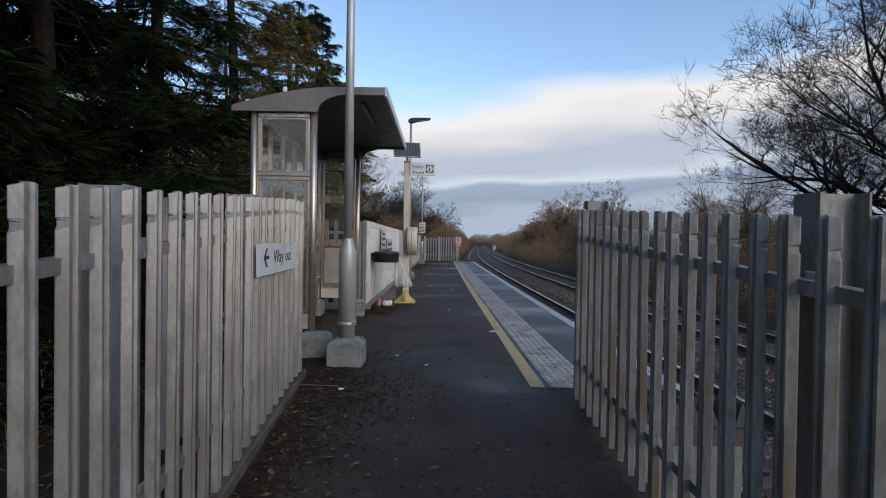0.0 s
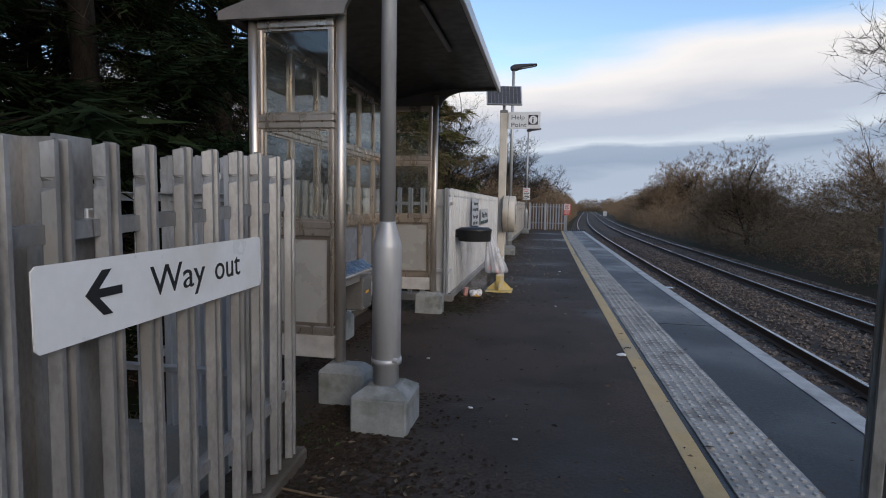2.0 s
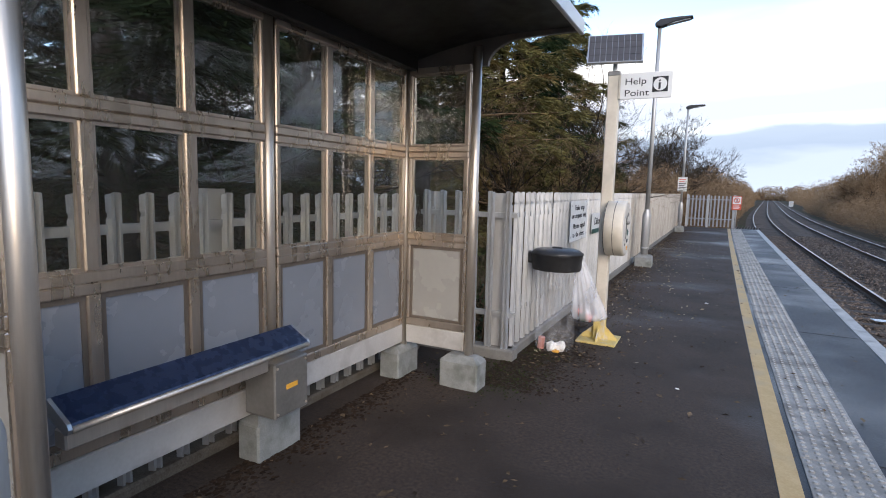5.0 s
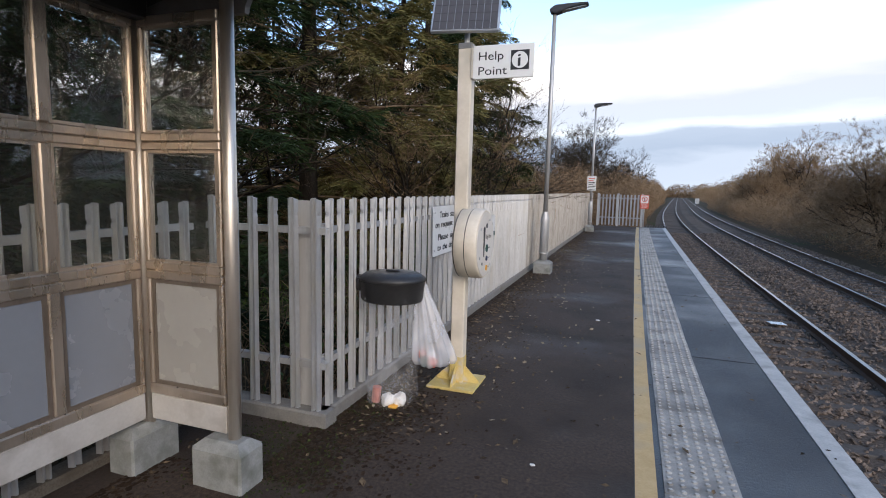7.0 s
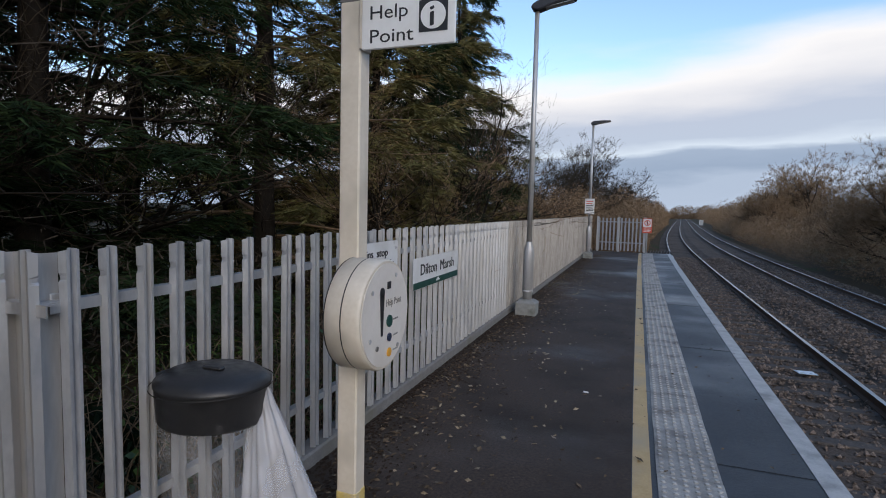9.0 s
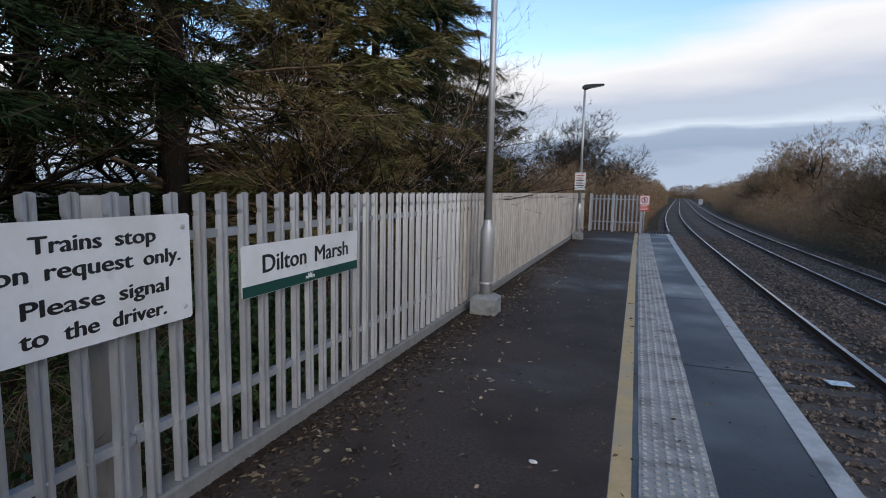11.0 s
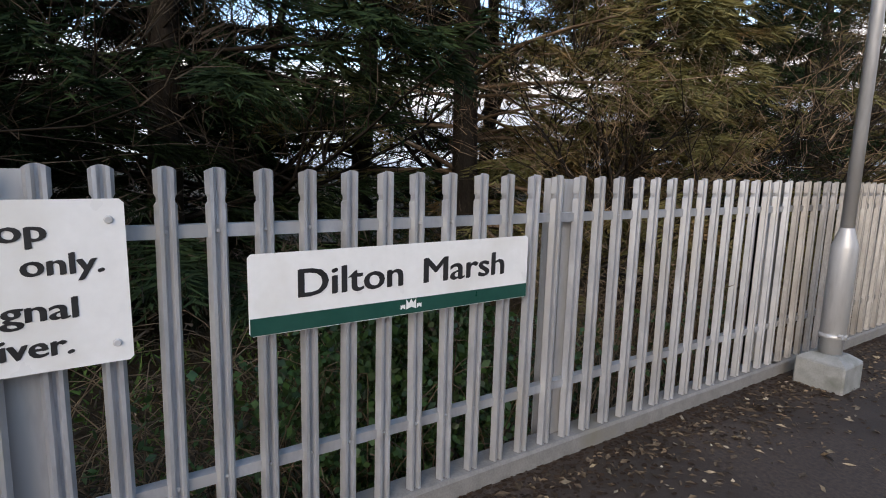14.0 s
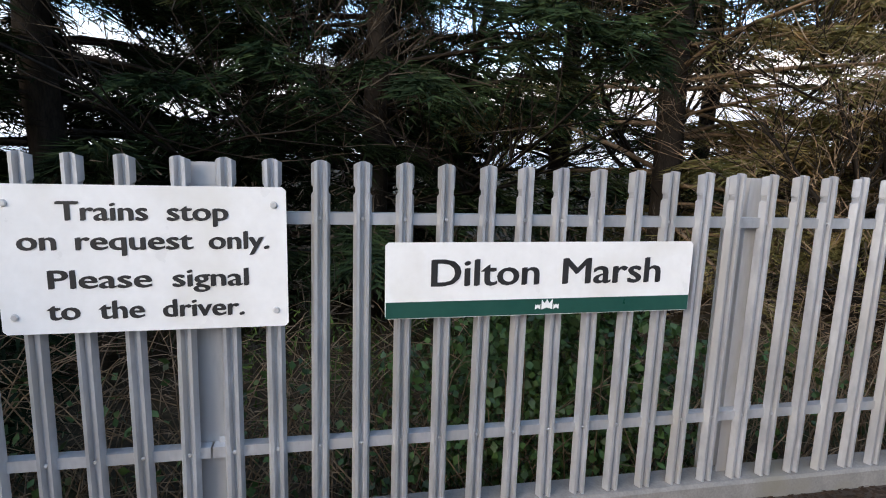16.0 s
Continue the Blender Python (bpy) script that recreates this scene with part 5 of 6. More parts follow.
# ---- fallen leaves and scraps ----
def build_mulch():
    """Trodden leaf mould in ragged patches along the foot of the fences."""
    rng = np.random.default_rng(61)
    spots = []
    for y0, y1, edge, reach, n in ((9.2, 30.0, -1.2, 0.2, 9000), (1.0, 4.6, -1.05, 0.3, 3600), (4.5, 5.6, -1.3, 0.35, 2000), (8.4, 9.9, -1.25, 0.32, 2800), (5.4, 8.4, -1.85, 0.1, 1800)):
        y = rng.uniform(y0, y1, n)
        wob = np.array([noise.noise(Vector((0.9 * q, edge * 7, 0))) + 0.6 * noise.noise(Vector((3.1 * q, edge * 7, 4))) for q in y])
        x = edge + np.abs(rng.normal(0, 1, n)) * reach * np.clip(1 + 0.9 * wob, 0.25, 2.2)
        if y1 < 4.7:
            x = x + np.array([ramp_x(q) for q in y]) - edge + 0.06
        spots.append(np.column_stack([x + bend(y), y]))
    p = np.concatenate(spots)
    n = len(p)
    z = 0.0025 - np.maximum(0, RAMP_TOP - p[:, 1]) * RAMP_SLOPE + rng.uniform(0, 0.003, n)
    ang = rng.uniform(0, 6.28, n)
    size = rng.uniform(0.005, 0.017, n)
    k = 5
    a = ang[:, None] + np.arange(k)[None] * 2 * math.pi / k
    r = size[:, None] * rng.uniform(0.5, 1.25, (n, k))
    v = np.stack([p[:, :1] + r * np.cos(a), p[:, 1:] + r * np.sin(a) * 1.3, np.repeat(z[:, None], k, 1) + rng.uniform(0, 0.0025, (n, k))], -1).reshape(-1, 3)
    f = np.arange(n * k).reshape(n, k)
    fast_mesh("leaf_mould", v, f, MULCH, None, "dark brown trodden leaf mould along the fence foot", "stuff")["category"] = "leaves"


def build_leaf_litter():
    rng = np.random.default_rng(12)
    pts = []
    n = 8200
    y = rng.uniform(1.5, 30, n)
    edge = np.where(y < 4.6, -1.1, np.where(y < 9.0, -1.85, -1.12))
    x = edge + np.abs(rng.normal(0, 1, n)) * np.where((y > 8.6) & (y < 12), 0.4, np.where(y < 5, 0.5, 0.32))
    k = rng.random(n) < 0.22
    x = np.where(k, rng.uniform(-1.1, 1.95, n), x)
    keep = ~((x < -1.1) & (y > 4.6) & (y < 9.0) & (rng.random(n) < 0.85)) & (x < 1.95) & ((x < 0.9) | (rng.random(n) < 0.25)) & ~((x > 0.9) & (y < 4.2))
    x, y = x[keep], y[keep]
    n = len(x)
    size = rng.uniform(0.006, 0.018, n) * np.where(rng.random(n) < 0.1, 1.7, 1)
    ang = rng.uniform(0, 6.28, n)
    lift = rng.uniform(0.004, 0.012, n)
    g = np.maximum(0, RAMP_TOP - y) * RAMP_SLOPE
    verts, faces = [], []
    for i in range(n):
        c, s = math.cos(ang[i]) * size[i], math.sin(ang[i]) * size[i]
        z = 0.004 - g[i]
        if x[i] > 0.76:
            z += 0.014
        xx = x[i] + bend(y[i])
        b = len(verts)
        verts += [(xx - c * 1.6, y[i] - s * 1.6, z), (xx - s * 0.7, y[i] + c * 0.7, z + lift[i]), (xx + c * 1.6, y[i] + s * 1.6, z + lift[i] * 0.5), (xx + s * 0.7, y[i] - c * 0.7, z + 0.002)]
        faces += [(b, b + 1, b + 2), (b, b + 2, b + 3)]
    raw("fallen_leaves", verts, faces, LEAF, None, "brown fallen leaves and crumbs lying on the asphalt", "stuff")["category"] = "leaves"
    m = 620
    py = rng.uniform(9.2, 24, m)
    px = -1.12 + np.abs(rng.normal(0, 0.75, m))
    ok = px < 0.72
    px, py = px[ok], py[ok]
    m = len(px)
    a = rng.uniform(0, 6.28, m)
    d = np.column_stack([np.cos(a), np.sin(a), rng.uniform(0.0, 0.35, m)])
    base = np.column_stack([px + [bend(q) for q in py], py, np.full(m, 0.006)])
    v, f = kites(base, d, rng.uniform(0.02, 0.068, m), rng.uniform(0.007, 0.016, m), rng)
    v[:, 2] = np.maximum(v[:, 2], 0.004)
    ob = fast_mesh("pale_leaves", v, f, LEAF_PALE, None, "pale curled leaves scattered near the fence", "stuff")
    ob["category"] = "leaves"
    m = 3000
    spot = rng.integers(0, 4, m)
    cx = np.array([-1.45, -1.3, -1.05, -1.1])[spot]; cy = np.array([8.75, 4.75, 8.6, 9.5])[spot]
    base = np.column_stack([cx + rng.normal(0, 0.16, m), cy + rng.normal(0, 0.24, m), np.full(m, 0.003)])
    d = rng.normal(0, 1, (m, 3)); d[:, 2] = np.abs(d[:, 2]) * 0.5
    v, f = kites(base, d, rng.uniform(0.008, 0.022, m), rng.uniform(0.004, 0.01, m), rng)
    v[:, 2] = np.maximum(v[:, 2], 0.003)
    ob = fast_mesh("moss", v, f, MOSS, None, "dark green moss and crumbs round the shelter feet", "stuff")
    ob["category"] = "moss"
    for i, (px, py, s) in enumerate(((-0.75, 4.15, 0.018), (-0.4, 5.4, 0.014), (0.72, 6.9, 0.03), (-0.1, 5.0, 0.012), (-1.6, 5.0, 0.03), (-0.9, 6.4, 0.012), (0.2, 9.1, 0.012), (0.35, 12.9, 0.02))):
        bm = bmesh.new()
        bmesh.ops.create_icosphere(bm, subdivisions=1, radius=s)
        for v in bm.verts:
            v.co = Vector((v.co.x * 1.5, v.co.y, v.co.z * 0.45 + s * 0.35)) * (1 + 0.4 * noise.noise(v.co * 40 + Vector((i, 0, 0))))
        ob = part("paper_scrap", bm, LITTER, None)
        ob.location = (px, py, 0.003 + top(py))
        tagged(ob, "small pale scrap of paper on dark asphalt", "litter", "paper scraps")
    stick = part("dry_stick", tube([(-1.15, 4.25, 0.012), (-0.95, 4.22, 0.014), (-0.78, 4.22, 0.01)], [0.006, 0.006, 0.004], 6), BRAMBLE)
    tagged(stick, "pale dry stick lying across dark asphalt", "stick")


build_mulch()
build_leaf_litter()


# ---- bits by the track ----
def build_trackside():
    sheet = part("plastic_sheet", box(-0.16, 0.16, -0.09, 0.09, 0.0, 0.012, 0.004), SHEET_BLUE)
    sheet.matrix_basis = pose(3.62, 18.5, BED_Z + 0.1, 2, 3, 15)
    tagged(sheet, "pale blue plastic scrap lying between the rails", "litter")


build_trackside()


def line_cabinet(x, y, label):
    root = thing("line_cabinet", (x, y, BED_Z), label, "cabinet", "line cabinets")
    part("body", box(-0.45, 0.45, -0.3, 0.3, 0.0, 1.3, 0.02), WHITE, root)
    part("roof", box(-0.5, 0.5, -0.36, 0.36, 1.302, 1.36, 0.01), ALUMINIUM, root)
    part("door", box(-0.38, 0.38, -0.315, -0.302, 0.1, 1.2, 0.005), ALUMINIUM, root)


line_cabinet(7.2, 150.0, "pale lineside cabinet on the ballast shoulder")
line_cabinet(17.4, 165.0, "pale lineside cabinet beside the far rail")


# ---- planting ----
def wedges(p, d, length, width, rng):
    """Slim three-cornered slivers: broad at p, ending in a point."""
    n = len(p)
    d = d / np.maximum(1e-6, np.linalg.norm(d, axis=1, keepdims=True))
    s = np.cross(d, rng.normal(0, 1, (n, 3))); s /= np.maximum(1e-6, np.linalg.norm(s, axis=1, keepdims=True))
    v = np.stack([p - s * width[:, None], p + s * width[:, None], p + d * length[:, None]], 1).reshape(-1, 3)
    return v, np.arange(3 * n).reshape(-1, 3)


def bare_tree(place, height, spread, seed, label, trunk=0.25, low=0.18, depth=6, lean=(0, 0), twig=0.008, name="bare_tree", mat=None, fuzz=4):
    """A winter tree: limbs that fork again and again down to fine twigs."""
    rng = random.Random(seed)
    root = thing(name, place, label, "tree", "bare trees")
    segs = []

    def grow(p, d, length, r, level):
        n = 4 if level < 3 else 2
        pts = [p]
        for i in range(n):
            d = (d + Vector((rng.uniform(-1, 1), rng.uniform(-1, 1), rng.uniform(-0.6, 0.8))) * (0.13 + 0.035 * level)).normalized()
            q = pts[-1] + d * (length / n)
            ra, rb = r * (1 - 0.4 * i / n), r * (1 - 0.4 * (i + 1) / n)
            segs.append((pts[-1], q, max(ra, twig), max(rb, twig), level))
            pts.append(q)
            if level < depth and i >= (1 if level else 2):
                for _ in range(2 if level in (1, 2, 3) else 1):
                    side = Vector((rng.uniform(-1, 1) * spread, rng.uniform(-1, 1) * spread, rng.uniform(-0.25, 0.75))).normalized()
                    nd = (d * 0.75 + side * 0.95).normalized()
                    grow(q, nd, length * rng.uniform(0.42, 0.72), rb * rng.uniform(0.45, 0.68), level + 1)
        if level < depth:
            grow(pts[-1], d, length * 0.68, r * 0.55, level + 1)
    base = Vector((0, 0, -0.3))
    d0 = Vector((lean[0], lean[1], 1)).normalized()
    h0 = height * low
    segs.append((base, base + d0 * (h0 + 0.3), trunk * 1.25, trunk, 0))
    fork = base + d0 * (h0 + 0.3)
    limbs = 7
    for i in range(limbs):
        a = 2 * math.pi * (i + rng.uniform(-0.3, 0.3)) / limbs
        up = rng.uniform(0.35, 1.5) if i % 3 else rng.uniform(0.1, 0.5)
        grow(fork + d0 * rng.uniform(-0.1, 0.25) * h0, Vector((math.cos(a) * spread, math.sin(a) * spread, up)).normalized(), height * 0.36 * rng.uniform(0.75, 1.1), trunk * rng.uniform(0.4, 0.62), 1)
    grow(fork, d0, height * 0.42, trunk * 0.8, 1)
    p0 = np.array([s[0] for s in segs]); p1 = np.array([s[1] for s in segs])
    r0 = np.array([s[2] for s in segs]); r1 = np.array([s[3] for s in segs])
    lv = np.array([s[4] for s in segs])
    thick = lv <= 3
    v, f = tri_tubes(p0[thick], p1[thick], r0[thick], r1[thick])
    fast_mesh("trunk", v, f, BARK, root, "dark rough bark and limbs")
    nrg = np.random.default_rng(seed)
    q0, q1, qr = p0[~thick], p1[~thick], r0[~thick]
    ln = np.linalg.norm(q1 - q0, axis=1) * 1.25
    v, f = wedges(q0, q1 - q0, ln, qr, nrg)
    if fuzz:
        # the finest twigs, as slivers off the last shoots
        ends = lv >= depth
        ep, ed = np.repeat(p1[ends], fuzz, 0), np.repeat((p1 - p0)[ends], fuzz, 0)
        ed = ed / np.linalg.norm(ed, axis=1, keepdims=True) + nrg.normal(0, 0.55, ed.shape)
        kv, kf = wedges(ep, ed, 0.06 * height * nrg.uniform(0.4, 1.1, len(ep)), np.full(len(ep), twig * 0.6), nrg)
        v, f = np.concatenate([v, kv]), np.concatenate([f, kf + len(v)])
    fast_mesh("crown", v, f, mat or TWIG, root, "fine bare twigs", "stuff")
    return root


def conifer(place, height, radius, seed, label, start=1.2, branches=110, mat=None, dens=1.0, droop=0.28, frond=0.3):
    """Trunk, drooping boughs and many feathery sprays with gaps between the boughs."""
    rng = np.random.default_rng(seed)
    root = thing("conifer", place, label, "tree", "conifers")
    trunk_r = 0.016 * height
    zs = np.linspace(0, height, 9)
    wob = np.cumsum(rng.normal(0, 0.06, (9, 2)), 0)
    tp = np.column_stack([wob, zs]); tp[0, 2] = -0.4
    bm = tube([tuple(p) for p in tp], [trunk_r * (1 - 0.93 * z / height) + 0.015 for z in zs], 9)
    part("trunk", bm, BARK, root, "dark trunk", True)
    nb = branches
    h = start + (height - start) * rng.random(nb) ** 1.15
    az = rng.uniform(0, 2 * math.pi, nb)
    ln = radius * (1 - (h - start) / (height - start)) ** 0.65 * rng.uniform(0.55, 1.18, nb) + 0.3
    rise = rng.normal(0.12, 0.16, nb)
    out = np.column_stack([np.cos(az), np.sin(az), np.zeros(nb)])
    ts = np.linspace(0, 1, 6)
    sag = droop * rng.uniform(0.6, 1.5, nb)

    def along(i, t):
        p = out[i] * (ln[i] * t)[:, None]
        p[:, 2] += h[i] + ln[i] * (rise[i] * t - sag[i] * t ** 2 + 0.12 * t ** 4)
        return p
    a0, a1, b0, b1 = [], [], [], []
    idx = np.arange(nb)
    for k in range(5):
        a0.append(along(idx, np.full(nb, ts[k]))); a1.append(along(idx, np.full(nb, ts[k + 1])))
        b0.append((0.012 * ln + 0.004) * (1 - ts[k] * 0.9)); b1.append((0.012 * ln + 0.004) * (1 - ts[k + 1] * 0.9))
    v, f = tri_tubes(np.concatenate(a0), np.concatenate(a1), np.concatenate(b0), np.concatenate(b1))
    fast_mesh("branchwork", v, f, BARK if mat is not NEEDLE_BROWN else BRAMBLE, root, "bare brown boughs", "stuff")
    per = (29 * dens * (0.4 + ln / radius)).astype(int)
    i = np.repeat(idx, per)
    n = len(i)
    t = 0.15 + 0.88 * rng.random(n) ** 0.75
    c = along(i, np.minimum(t, 1.03))
    side = np.column_stack([-out[i][:, 1], out[i][:, 0], np.zeros(n)]) * rng.choice([-1, 1], n)[:, None]
    b = out[i] * rng.uniform(0.4, 1.0, (n, 1)) + side * rng.uniform(0.3, 1.0, (n, 1)) + np.array([0, 0, -0.2]) + rng.normal(0, 0.16, (n, 3))
    b /= np.linalg.norm(b, axis=1, keepdims=True)
    lat = np.cross(b, np.array([0, 0, 1.0])); lat /= np.linalg.norm(lat, axis=1, keepdims=True)
    spray = (0.3 + 0.22 * ln[i] * (1.1 - t).clip(0.15)) * rng.uniform(0.6, 1.3, n)
    m = 22
    u = (np.tile(np.arange(m), n) + rng.random(n * m)) / m
    rep = lambda z: np.repeat(z, m, 0)
    c = rep(c) + rep(b) * (u * rep(spray))[:, None]
    c[:, 2] -= 0.35 * rep(spray) * u ** 2
    c += rng.normal(0, 0.025, c.shape)
    sign = np.where(np.arange(n * m) % 2, 1.0, -1.0)[:, None]
    d = rep(b) * 0.9 + rep(lat) * sign * rng.uniform(0.2, 1.0, (n * m, 1)) + rng.normal(0, 0.16, c.shape) + np.column_stack([np.zeros(n * m), np.zeros(n * m), -0.3 * u])
    v, f = wedges(c, d, frond * rng.uniform(0.5, 1.2, n * m) * (1.15 - 0.5 * u), 0.0125 * rng.uniform(0.6, 1.4, n * m), rng)
    fast_mesh("crown", v, f, mat or NEEDLE, root, "drooping feathery needle sprays", "stuff")
    if mat is NEEDLE_BROWN:
        # bare shoots that hang from the boughs and curl up at their ends
        m = 420
        i = rng.integers(0, nb, m)
        o = along(i, rng.uniform(0.35, 1.0, m))
        keep = o[:, 2] < 6.0
        o = o[keep]; m = len(o)
        az2 = rng.uniform(0, 2 * math.pi, m)
        reach, drop, lift = rng.uniform(0.25, 0.8, m), rng.uniform(0.2, 0.9, m), rng.uniform(0.1, 0.7, m)
        q0, q1, s0, s1 = [], [], [], []

        def shoot(u):
            return o + np.column_stack([np.cos(az2) * reach * u, np.sin(az2) * reach * u, -drop * 1.6 * u + (drop + lift) * u ** 2.4])
        for k in range(7):
            q0.append(shoot(k / 7)); q1.append(shoot((k + 1) / 7))
            s0.append(np.full(m, 0.009 * (1 - 0.11 * k))); s1.append(np.full(m, 0.009 * (1 - 0.11 * (k + 1))))
        v, f = tri_tubes(np.concatenate(q0), np.concatenate(q1), np.concatenate(s0), np.concatenate(s1))
        fast_mesh("dead_growth", v, f, DEAD_TWIG, root, "pale bare curling shoots", "stuff")
    return root


def scrub(name, path, depth, height, count, seed, mat, label, width=0.012, lean=0.35, wave=0.25, category="scrub", clump=1.6):
    """A band of leafless scrub: many thin upright stems with side twigs, uneven along its top."""
    rng = np.random.default_rng(seed)
    path = np.array(path, float)
    seg = np.diff(path, axis=0)
    cum = np.concatenate([[0], np.cumsum(np.linalg.norm(seg[:, :2], axis=1))])
    s = rng.random(count) * cum[-1]
    k = np.clip(np.searchsorted(cum, s) - 1, 0, len(seg) - 1)
    u = (s - cum[k]) / (cum[k + 1] - cum[k])
    p = path[k] + seg[k] * u[:, None]
    nrm = np.column_stack([-seg[k][:, 1], seg[k][:, 0]]); nrm /= np.linalg.norm(nrm, axis=1, keepdims=True)
    off = rng.uniform(-0.5, 0.5, count) * depth
    p[:, :2] += nrm * off[:, None]
    bump = np.array([noise.noise(Vector((a / clump / 2.2, b / clump / 2.2, seed))) for a, b in p[:, :2]])
    fine = np.array([noise.noise(Vector((a / clump * 1.6, b / clump * 1.6, seed + 9.5))) for a, b in p[:, :2]])
    hh = height * (1 + wave * 1.7 * bump + wave * 1.1 * fine) * (1 - 0.45 * (np.abs(off) / depth * 2) ** 2)
    base = np.column_stack([p[:, 0], p[:, 1], p[:, 2] + rng.random(count) ** 0.9 * 0.86 * hh])
    d = np.column_stack([rng.normal(0, lean, count), rng.normal(0, lean, count), rng.normal(0.32, 0.6, count)])
    length = rng.uniform(0.035, 0.105, count) * height ** 0.8
    v, f = wedges(base, d, length, width * rng.uniform(0.6, 1.6, count), rng)
    ob = fast_mesh(name, v, f, mat, None, label, "stuff")
    ob["category"] = category
    return ob


DARK_C = "tall dark green conifer with drooping feathery boughs"
BROWN_C = "conifer with browning boughs and bare lower branches"
# the dark belt behind the fence
for i, (x, y, hgt, rad, start, mat, dens) in enumerate((
        (-6.6, 0.5, 13, 3.9, 0.3, NEEDLE_SHADED, 1.5), (-6.2, 4.6, 14, 3.6, 0.3, NEEDLE_SHADED, 1.6), (-9.6, 2.6, 15, 4.4, 0.3, NEEDLE_SHADED, 1.3), (-6.6, 9.0, 14, 3.9, 0.5, NEEDLE_SHADED, 1.45),
        (-10.5, 7.0, 15, 4.2, 0.4, NEEDLE_SHADED, 1.3), (-7.0, 12.6, 14, 3.9, 0.7, NEEDLE, 1.2), (-6.8, 17.2, 15, 3.9, 0.6, NEEDLE_BROWN, 0.65), (-5.8, 20.6, 11, 3.4, 0.4, NEEDLE_BROWN, 0.95),
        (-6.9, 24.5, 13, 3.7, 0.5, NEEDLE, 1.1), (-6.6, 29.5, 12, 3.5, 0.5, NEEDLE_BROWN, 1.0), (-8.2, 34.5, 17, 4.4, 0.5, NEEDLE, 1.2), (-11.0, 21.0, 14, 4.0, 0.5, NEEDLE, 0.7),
        # The tree at y -4.5 is out of view, added only for light and reflections.
        (-11.5, 13.2, 14, 3.8, 0.5, NEEDLE, 1.3), (-10.4, 17.0, 15, 4.2, 0.5, NEEDLE, 0.4), (-8.0, -4.5, 13, 4.0, 0.5, NEEDLE_SHADED, 0.6), (-11.0, 28.0, 13, 3.8, 0.6, NEEDLE, 0.7), (-9.6, 10.8, 14, 3.6, 0.5, NEEDLE_SHADED, 0.45))):
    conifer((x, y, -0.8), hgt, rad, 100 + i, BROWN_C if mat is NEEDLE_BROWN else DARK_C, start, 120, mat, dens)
for i, (x, y, hgt) in enumerate(((-8.6, 14.4, 8.0), (-9.2, 10.4, 8.0), (-8.8, 18.6, 8.0), (-8.0, 27.0, 9.0), (-8.4, 39.0, 9.0))):
    bare_tree((x, y, -0.8), hgt, 1.0, 40 + i, "leafless tree standing among the dark conifers", 0.11, 0.2, 5, twig=0.006, fuzz=0)

bare_tree((-4.6, 18.6, -0.8), 5.2, 1.0, 46, "pale leafless sapling tangled among browning conifers", 0.07, 0.2, 5, twig=0.0045, mat=BRAMBLE, fuzz=0)
bare_tree((-4.4, 25.5, -0.8), 6.5, 0.9, 47, "pale leafless sapling tangled among browning conifers", 0.08, 0.25, 5, twig=0.005, mat=TWIG, fuzz=1)

# across the line
bare_tree((21.2, 21.5, -0.9), 13.5, 1.15, 3, "broad leafless oak spreading against the sky", 0.5, 0.16, 7, twig=0.013, fuzz=3)
bare_tree((12.2, 37.5, -0.9), 5.1, 0.95, 5, "rounded leafless tree above brown scrub", 0.16, 0.1, 7, twig=0.007, mat=SCRUB, fuzz=6)
bare_tree((14.6, 75.0, -0.9), 5.2, 0.9, 16, "small pale leafless tree above brown scrub", 0.12, 0.2, 6, twig=0.014, mat=SCRUB)
bare_tree((21.0, 36.0, -0.9), 6.5, 1.0, 6, "leafless tree in brown scrub beside the line", 0.14, 0.2, 5, twig=0.011, mat=SCRUB)
bare_tree((24.0, 46.0, -0.9), 7.0, 1.0, 8, "leafless tree in brown scrub beside the line", 0.16, 0.2, 5, twig=0.012, mat=SCRUB)
bare_tree((21.0, 8.0, -0.9), 12.0, 1.1, 9, "broad leafless tree across the tracks", 0.3, 0.2, 5, twig=0.012)
bare_tree((19.0, 78.0, -0.9), 8.0, 1.0, 11, "rounded leafless tree above brown scrub", 0.2, 0.2, 6, twig=0.016, mat=SCRUB)
bare_tree((23.0, 105.0, -0.9), 8.5, 1.0, 12, "rounded leafless tree above brown scrub", 0.2, 0.2, 6, twig=0.02, mat=SCRUB)
bare_tree((-3.6, 54.0, -0.9), 7.2, 0.8, 13, "slender leafless tree beyond the platform's end", 0.14, 0.2, 6, twig=0.012)
bare_tree((-8.2, 50.0, -0.9), 5.0, 1.0, 14, "slender leafless tree beyond the platform's end", 0.14, 0.25, 5, twig=0.012)
bare_tree((-2.0, 130.0, -0.9), 8.0, 1.0, 15, "small distant leafless tree beside the line", 0.2, 0.2, 5, twig=0.03)

R = [(11.3 + bend(y) + (1.5 if y < 10 else 0), y, -0.9) for y in (-6, 6, 14, 22, 30, 40, 52, 66, 84, 110)]
scrub("trackside_scrub", R, 4.4, 2.9, 170000, 21, SCRUB, "brown leafless scrub along the far side of the tracks", 0.008, 0.8, 0.34, clump=2.6)
R2 = [(x + 4.5, y, z) for x, y, z in R]
scrub("trackside_scrub", R2, 5.0, 4.3, 100000, 22, SCRUB, "taller brown leafless scrub behind the trackside bushes", 0.011, 0.8, 0.4, clump=3.4)
scrub("trackside_scrub", [(x + 10.0, y, z) for x, y, z in R], 6.0, 5.4, 60000, 28, SCRUB, "tall brown thicket behind the trackside scrub", 0.015, 0.7, 0.4, clump=4)
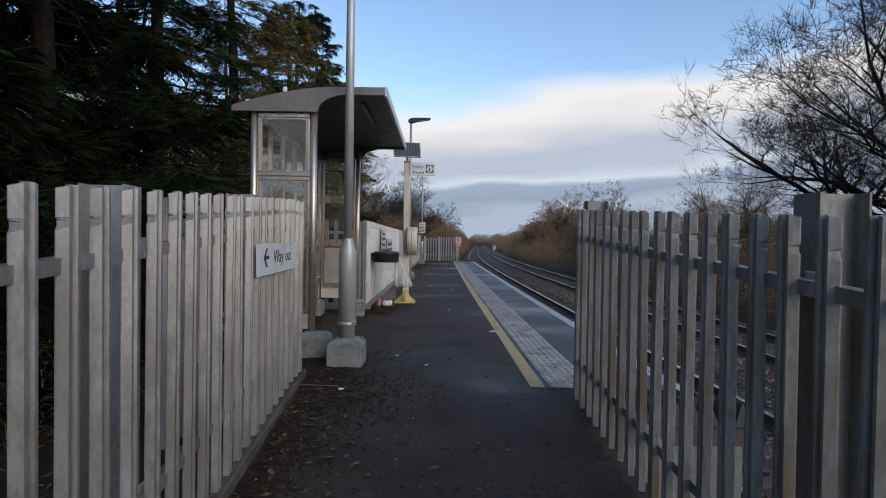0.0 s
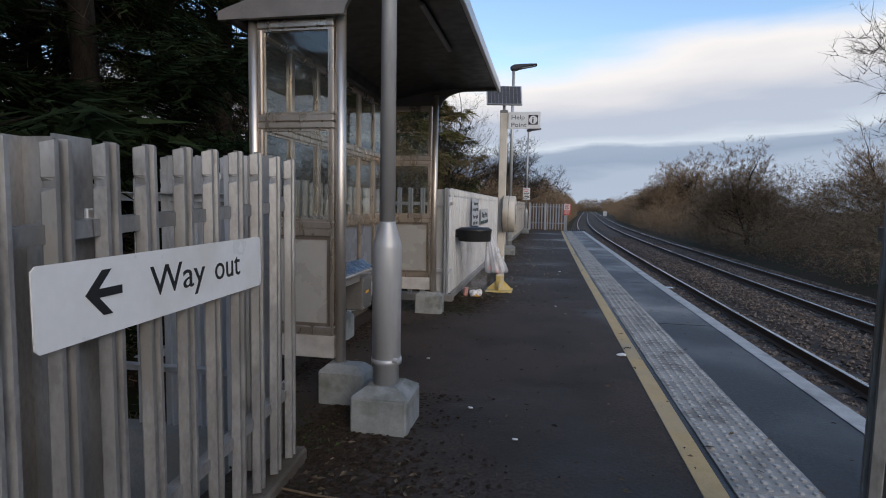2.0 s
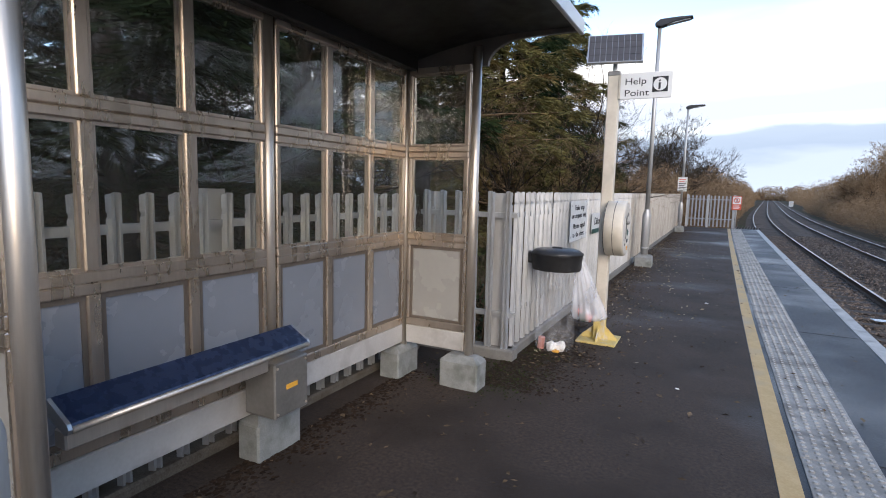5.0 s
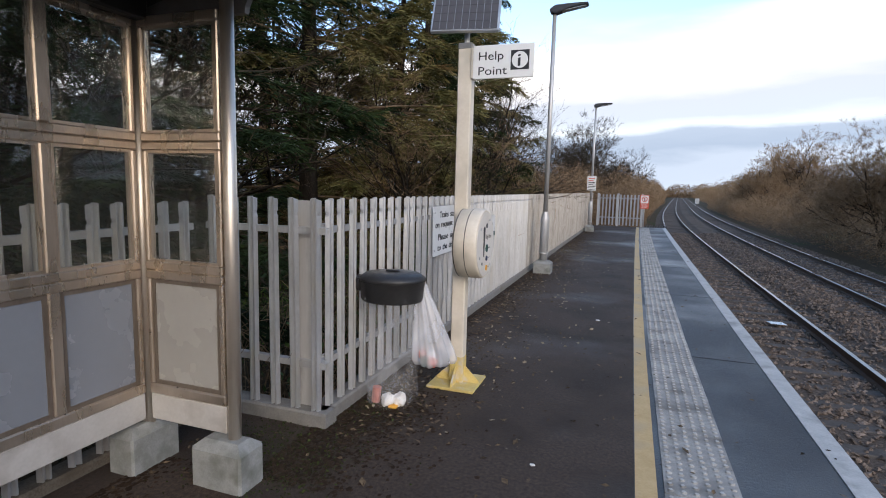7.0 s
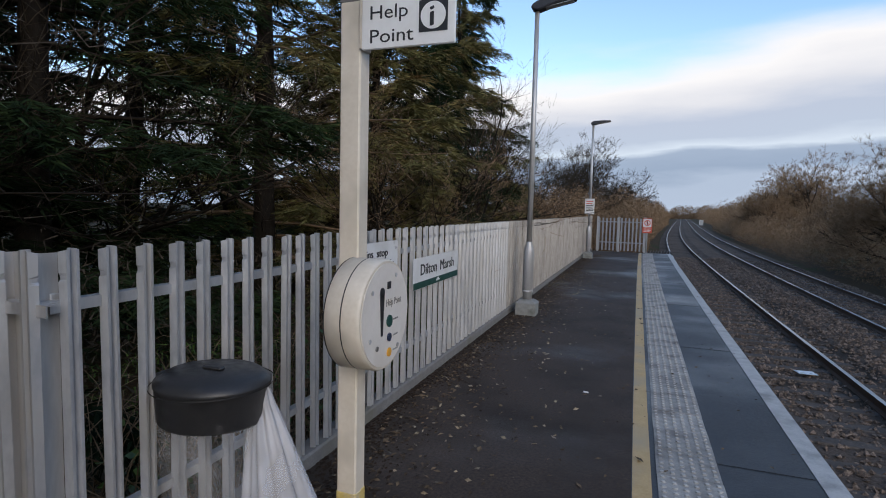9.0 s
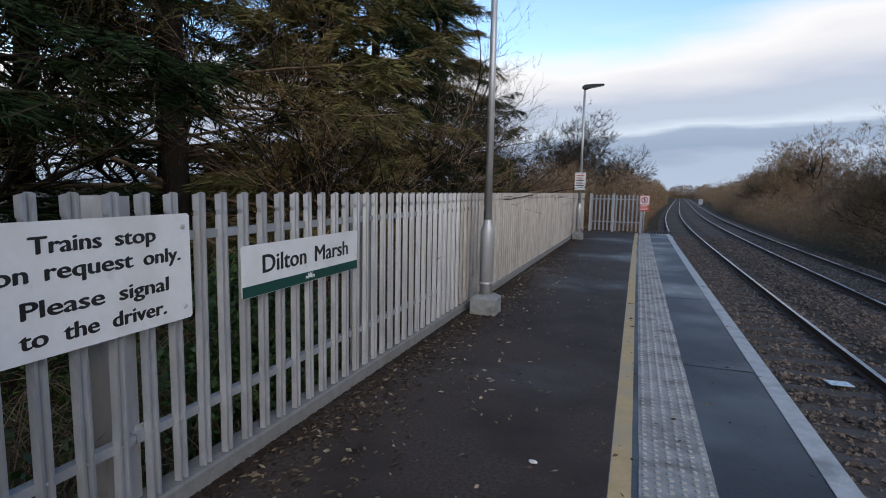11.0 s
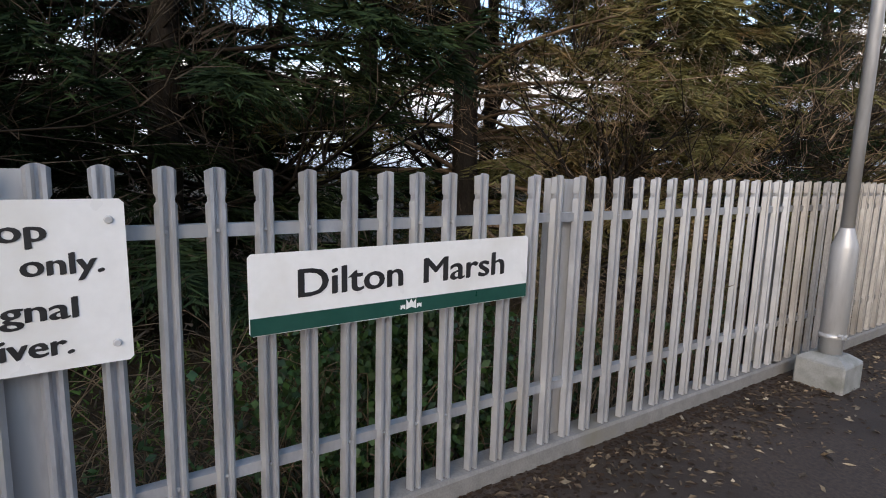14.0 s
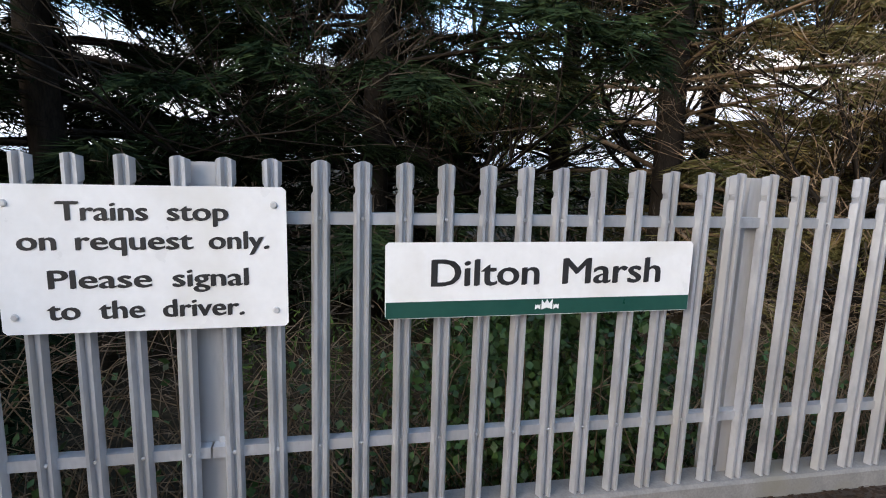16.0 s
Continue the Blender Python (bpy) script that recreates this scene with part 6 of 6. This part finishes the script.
L = [(-3.6 + bend(y), y, -0.9) for y in (34, 42, 55, 70, 95)]
scrub("hedge", L, 4.0, 5.0, 80000, 23, SCRUB, "brown leafless hedge beyond the platform's end", 0.015, 0.8, 0.32, clump=2.4)
L2 = [(-0.15 + bend(y), y, -1.0) for y in (35.5, 42, 50, 58, 66)]
scrub("hedge", L2, 2.6, 3.9, 60000, 27, SCRUB, "lower brown leafless hedge close to the line", 0.011, 0.8, 0.3, clump=2.2)
L3 = [(-0.6 + bend(y), y, -1.0) for y in (64, 80, 100, 125, 160)]
scrub("hedge", L3, 4.0, 5.0, 90000, 29, SCRUB, "brown leafless hedge following the line's bend", 0.018, 0.8, 0.34, clump=4)
FAR = [(-40, 230, -1), (-15, 190, -1), (2, 150, -1), (4.5, 200, -1)]
scrub("far_hedge", FAR, 10.0, 5.0, 9000, 24, SCRUB, "distant brown hedge and trees", 0.07, 0.8, 0.4, clump=8)
FAR2 = [(14.5 + bend(y), y, -1) for y in (78, 110, 150, 200, 280)]
scrub("far_hedge", FAR2, 7.0, 6.2, 60000, 25, SCRUB, "distant brown hedge and trees", 0.03, 0.8, 0.4, clump=7)
FAR3 = [(-200, 420, -1), (-60, 480, -1), (10, 520, -1), (80, 500, -1), (260, 400, -1)]
scrub("far_woods", FAR3, 20.0, 9.0, 9000, 26, SCRUB, "distant winter woods along the horizon", 0.24, 0.8, 0.4, clump=20, category="woods")

FAR4 = [(-60, 270, -1), (-5, 300, -1), (19, 338, -1), (30, 334, -1), (70, 300, -1)]
scrub("far_woods", FAR4, 12.0, 10.0, 60000, 30, SCRUB, "distant winter woods where the line bends away", 0.16, 0.8, 0.4, clump=14, category="woods")

# undergrowth behind the fence
B = [(-2.5, -4, -0.5), (-2.9, 2, -0.5), (-3.1, 4, -0.7), (-3.2, 9, -0.6), (-2.2, 11, -0.55), (-2.1, 16, -0.55), (-2.3, 32, -0.6)]
scrub("brambles", B, 1.6, 1.15, 16000, 31, BRAMBLE, "tangled dead bramble stems behind the palisade fence", 0.0035, 1.0, 0.3, category="brambles", clump=0.8)
scrub("undergrowth", [(x - 2.6, y, z - 0.2) for x, y, z in B], 3.4, 2.2, 26000, 32, TWIG, "dark twiggy undergrowth beneath the trees", 0.008, 0.6, 0.3, category="undergrowth", clump=1.2)
scrub("back_hedge", [(-16, -14, -0.8), (-14, 8, -0.8), (-14.5, 18, -0.8), (-15, 44, -0.8)], 4.0, 3.6, 30000, 33, TWIG, "dark hedge behind the belt of trees", 0.02, 0.5, 0.3, category="hedge", clump=2)
scrub("grass_tufts", [(-3.4, 11.2, -0.75), (-3.6, 14.5, -0.75)], 2.2, 1.2, 2600, 34, GRASS, "rough green grass glimpsed behind the fence", 0.008, 0.5, 0.3, category="grass")


def build_ivy():
    rng = np.random.default_rng(51)
    n = 8000
    y = np.concatenate([rng.normal(13.35, 0.45, n * 5 // 6), rng.uniform(9.5, 17, n - n * 5 // 6)])
    z = -0.5 + rng.random(n) ** 0.8 * (1.0 + 0.55 * np.exp(-((y - 13.4) / 0.6) ** 2))
    x = -1.55 - 0.5 * rng.random(n) - 0.25 * z.clip(0)
    d = rng.normal(0, 1, (n, 3)) + np.array([0.7, 0, -0.5])
    v, f = kites(np.column_stack([x, y, z]), d, rng.uniform(0.03, 0.075, n), rng.uniform(0.012, 0.03, n), rng)
    ob = fast_mesh("ivy", v, f, IVY, None, "glossy dark green ivy climbing behind the fence", "stuff")
    ob["category"] = "ivy"


build_ivy()


def build_bramble_arcs():
    """Long arching stems that tangle just behind the pales."""
    rng = np.random.default_rng(77)
    n = 900
    y = rng.uniform(9.4, 19.0, n)
    x = rng.uniform(-2.7, -1.55, n)
    reach = rng.uniform(0.5, 1.5, n)
    hgt = rng.uniform(0.35, 1.25, n)
    az = rng.uniform(0, 6.28, n)
    p0, p1, r0, r1 = [], [], [], []
    k = 7
    for j in range(k):
        def at(u):
            h = -0.5 + hgt * 1.6 * (u - 0.62 * u * u) * 1.5
            return np.column_stack([np.minimum(-1.42, x + np.cos(az) * reach * u * 0.5), y + np.sin(az) * reach * u, h])
        p0.append(at(np.full(n, j / k))); p1.append(at(np.full(n, (j + 1) / k)))
        r0.append(np.full(n, 0.0055 * (1 - 0.7 * j / k))); r1.append(np.full(n, 0.0055 * (1 - 0.7 * (j + 1) / k)))
    v, f = tri_tubes(np.concatenate(p0), np.concatenate(p1), np.concatenate(r0), np.concatenate(r1))
    ob = fast_mesh("bramble_stems", v, f, BRAMBLE, None, "arching dry bramble stems tangled behind the fence", "stuff")
    ob["category"] = "brambles"


build_bramble_arcs()
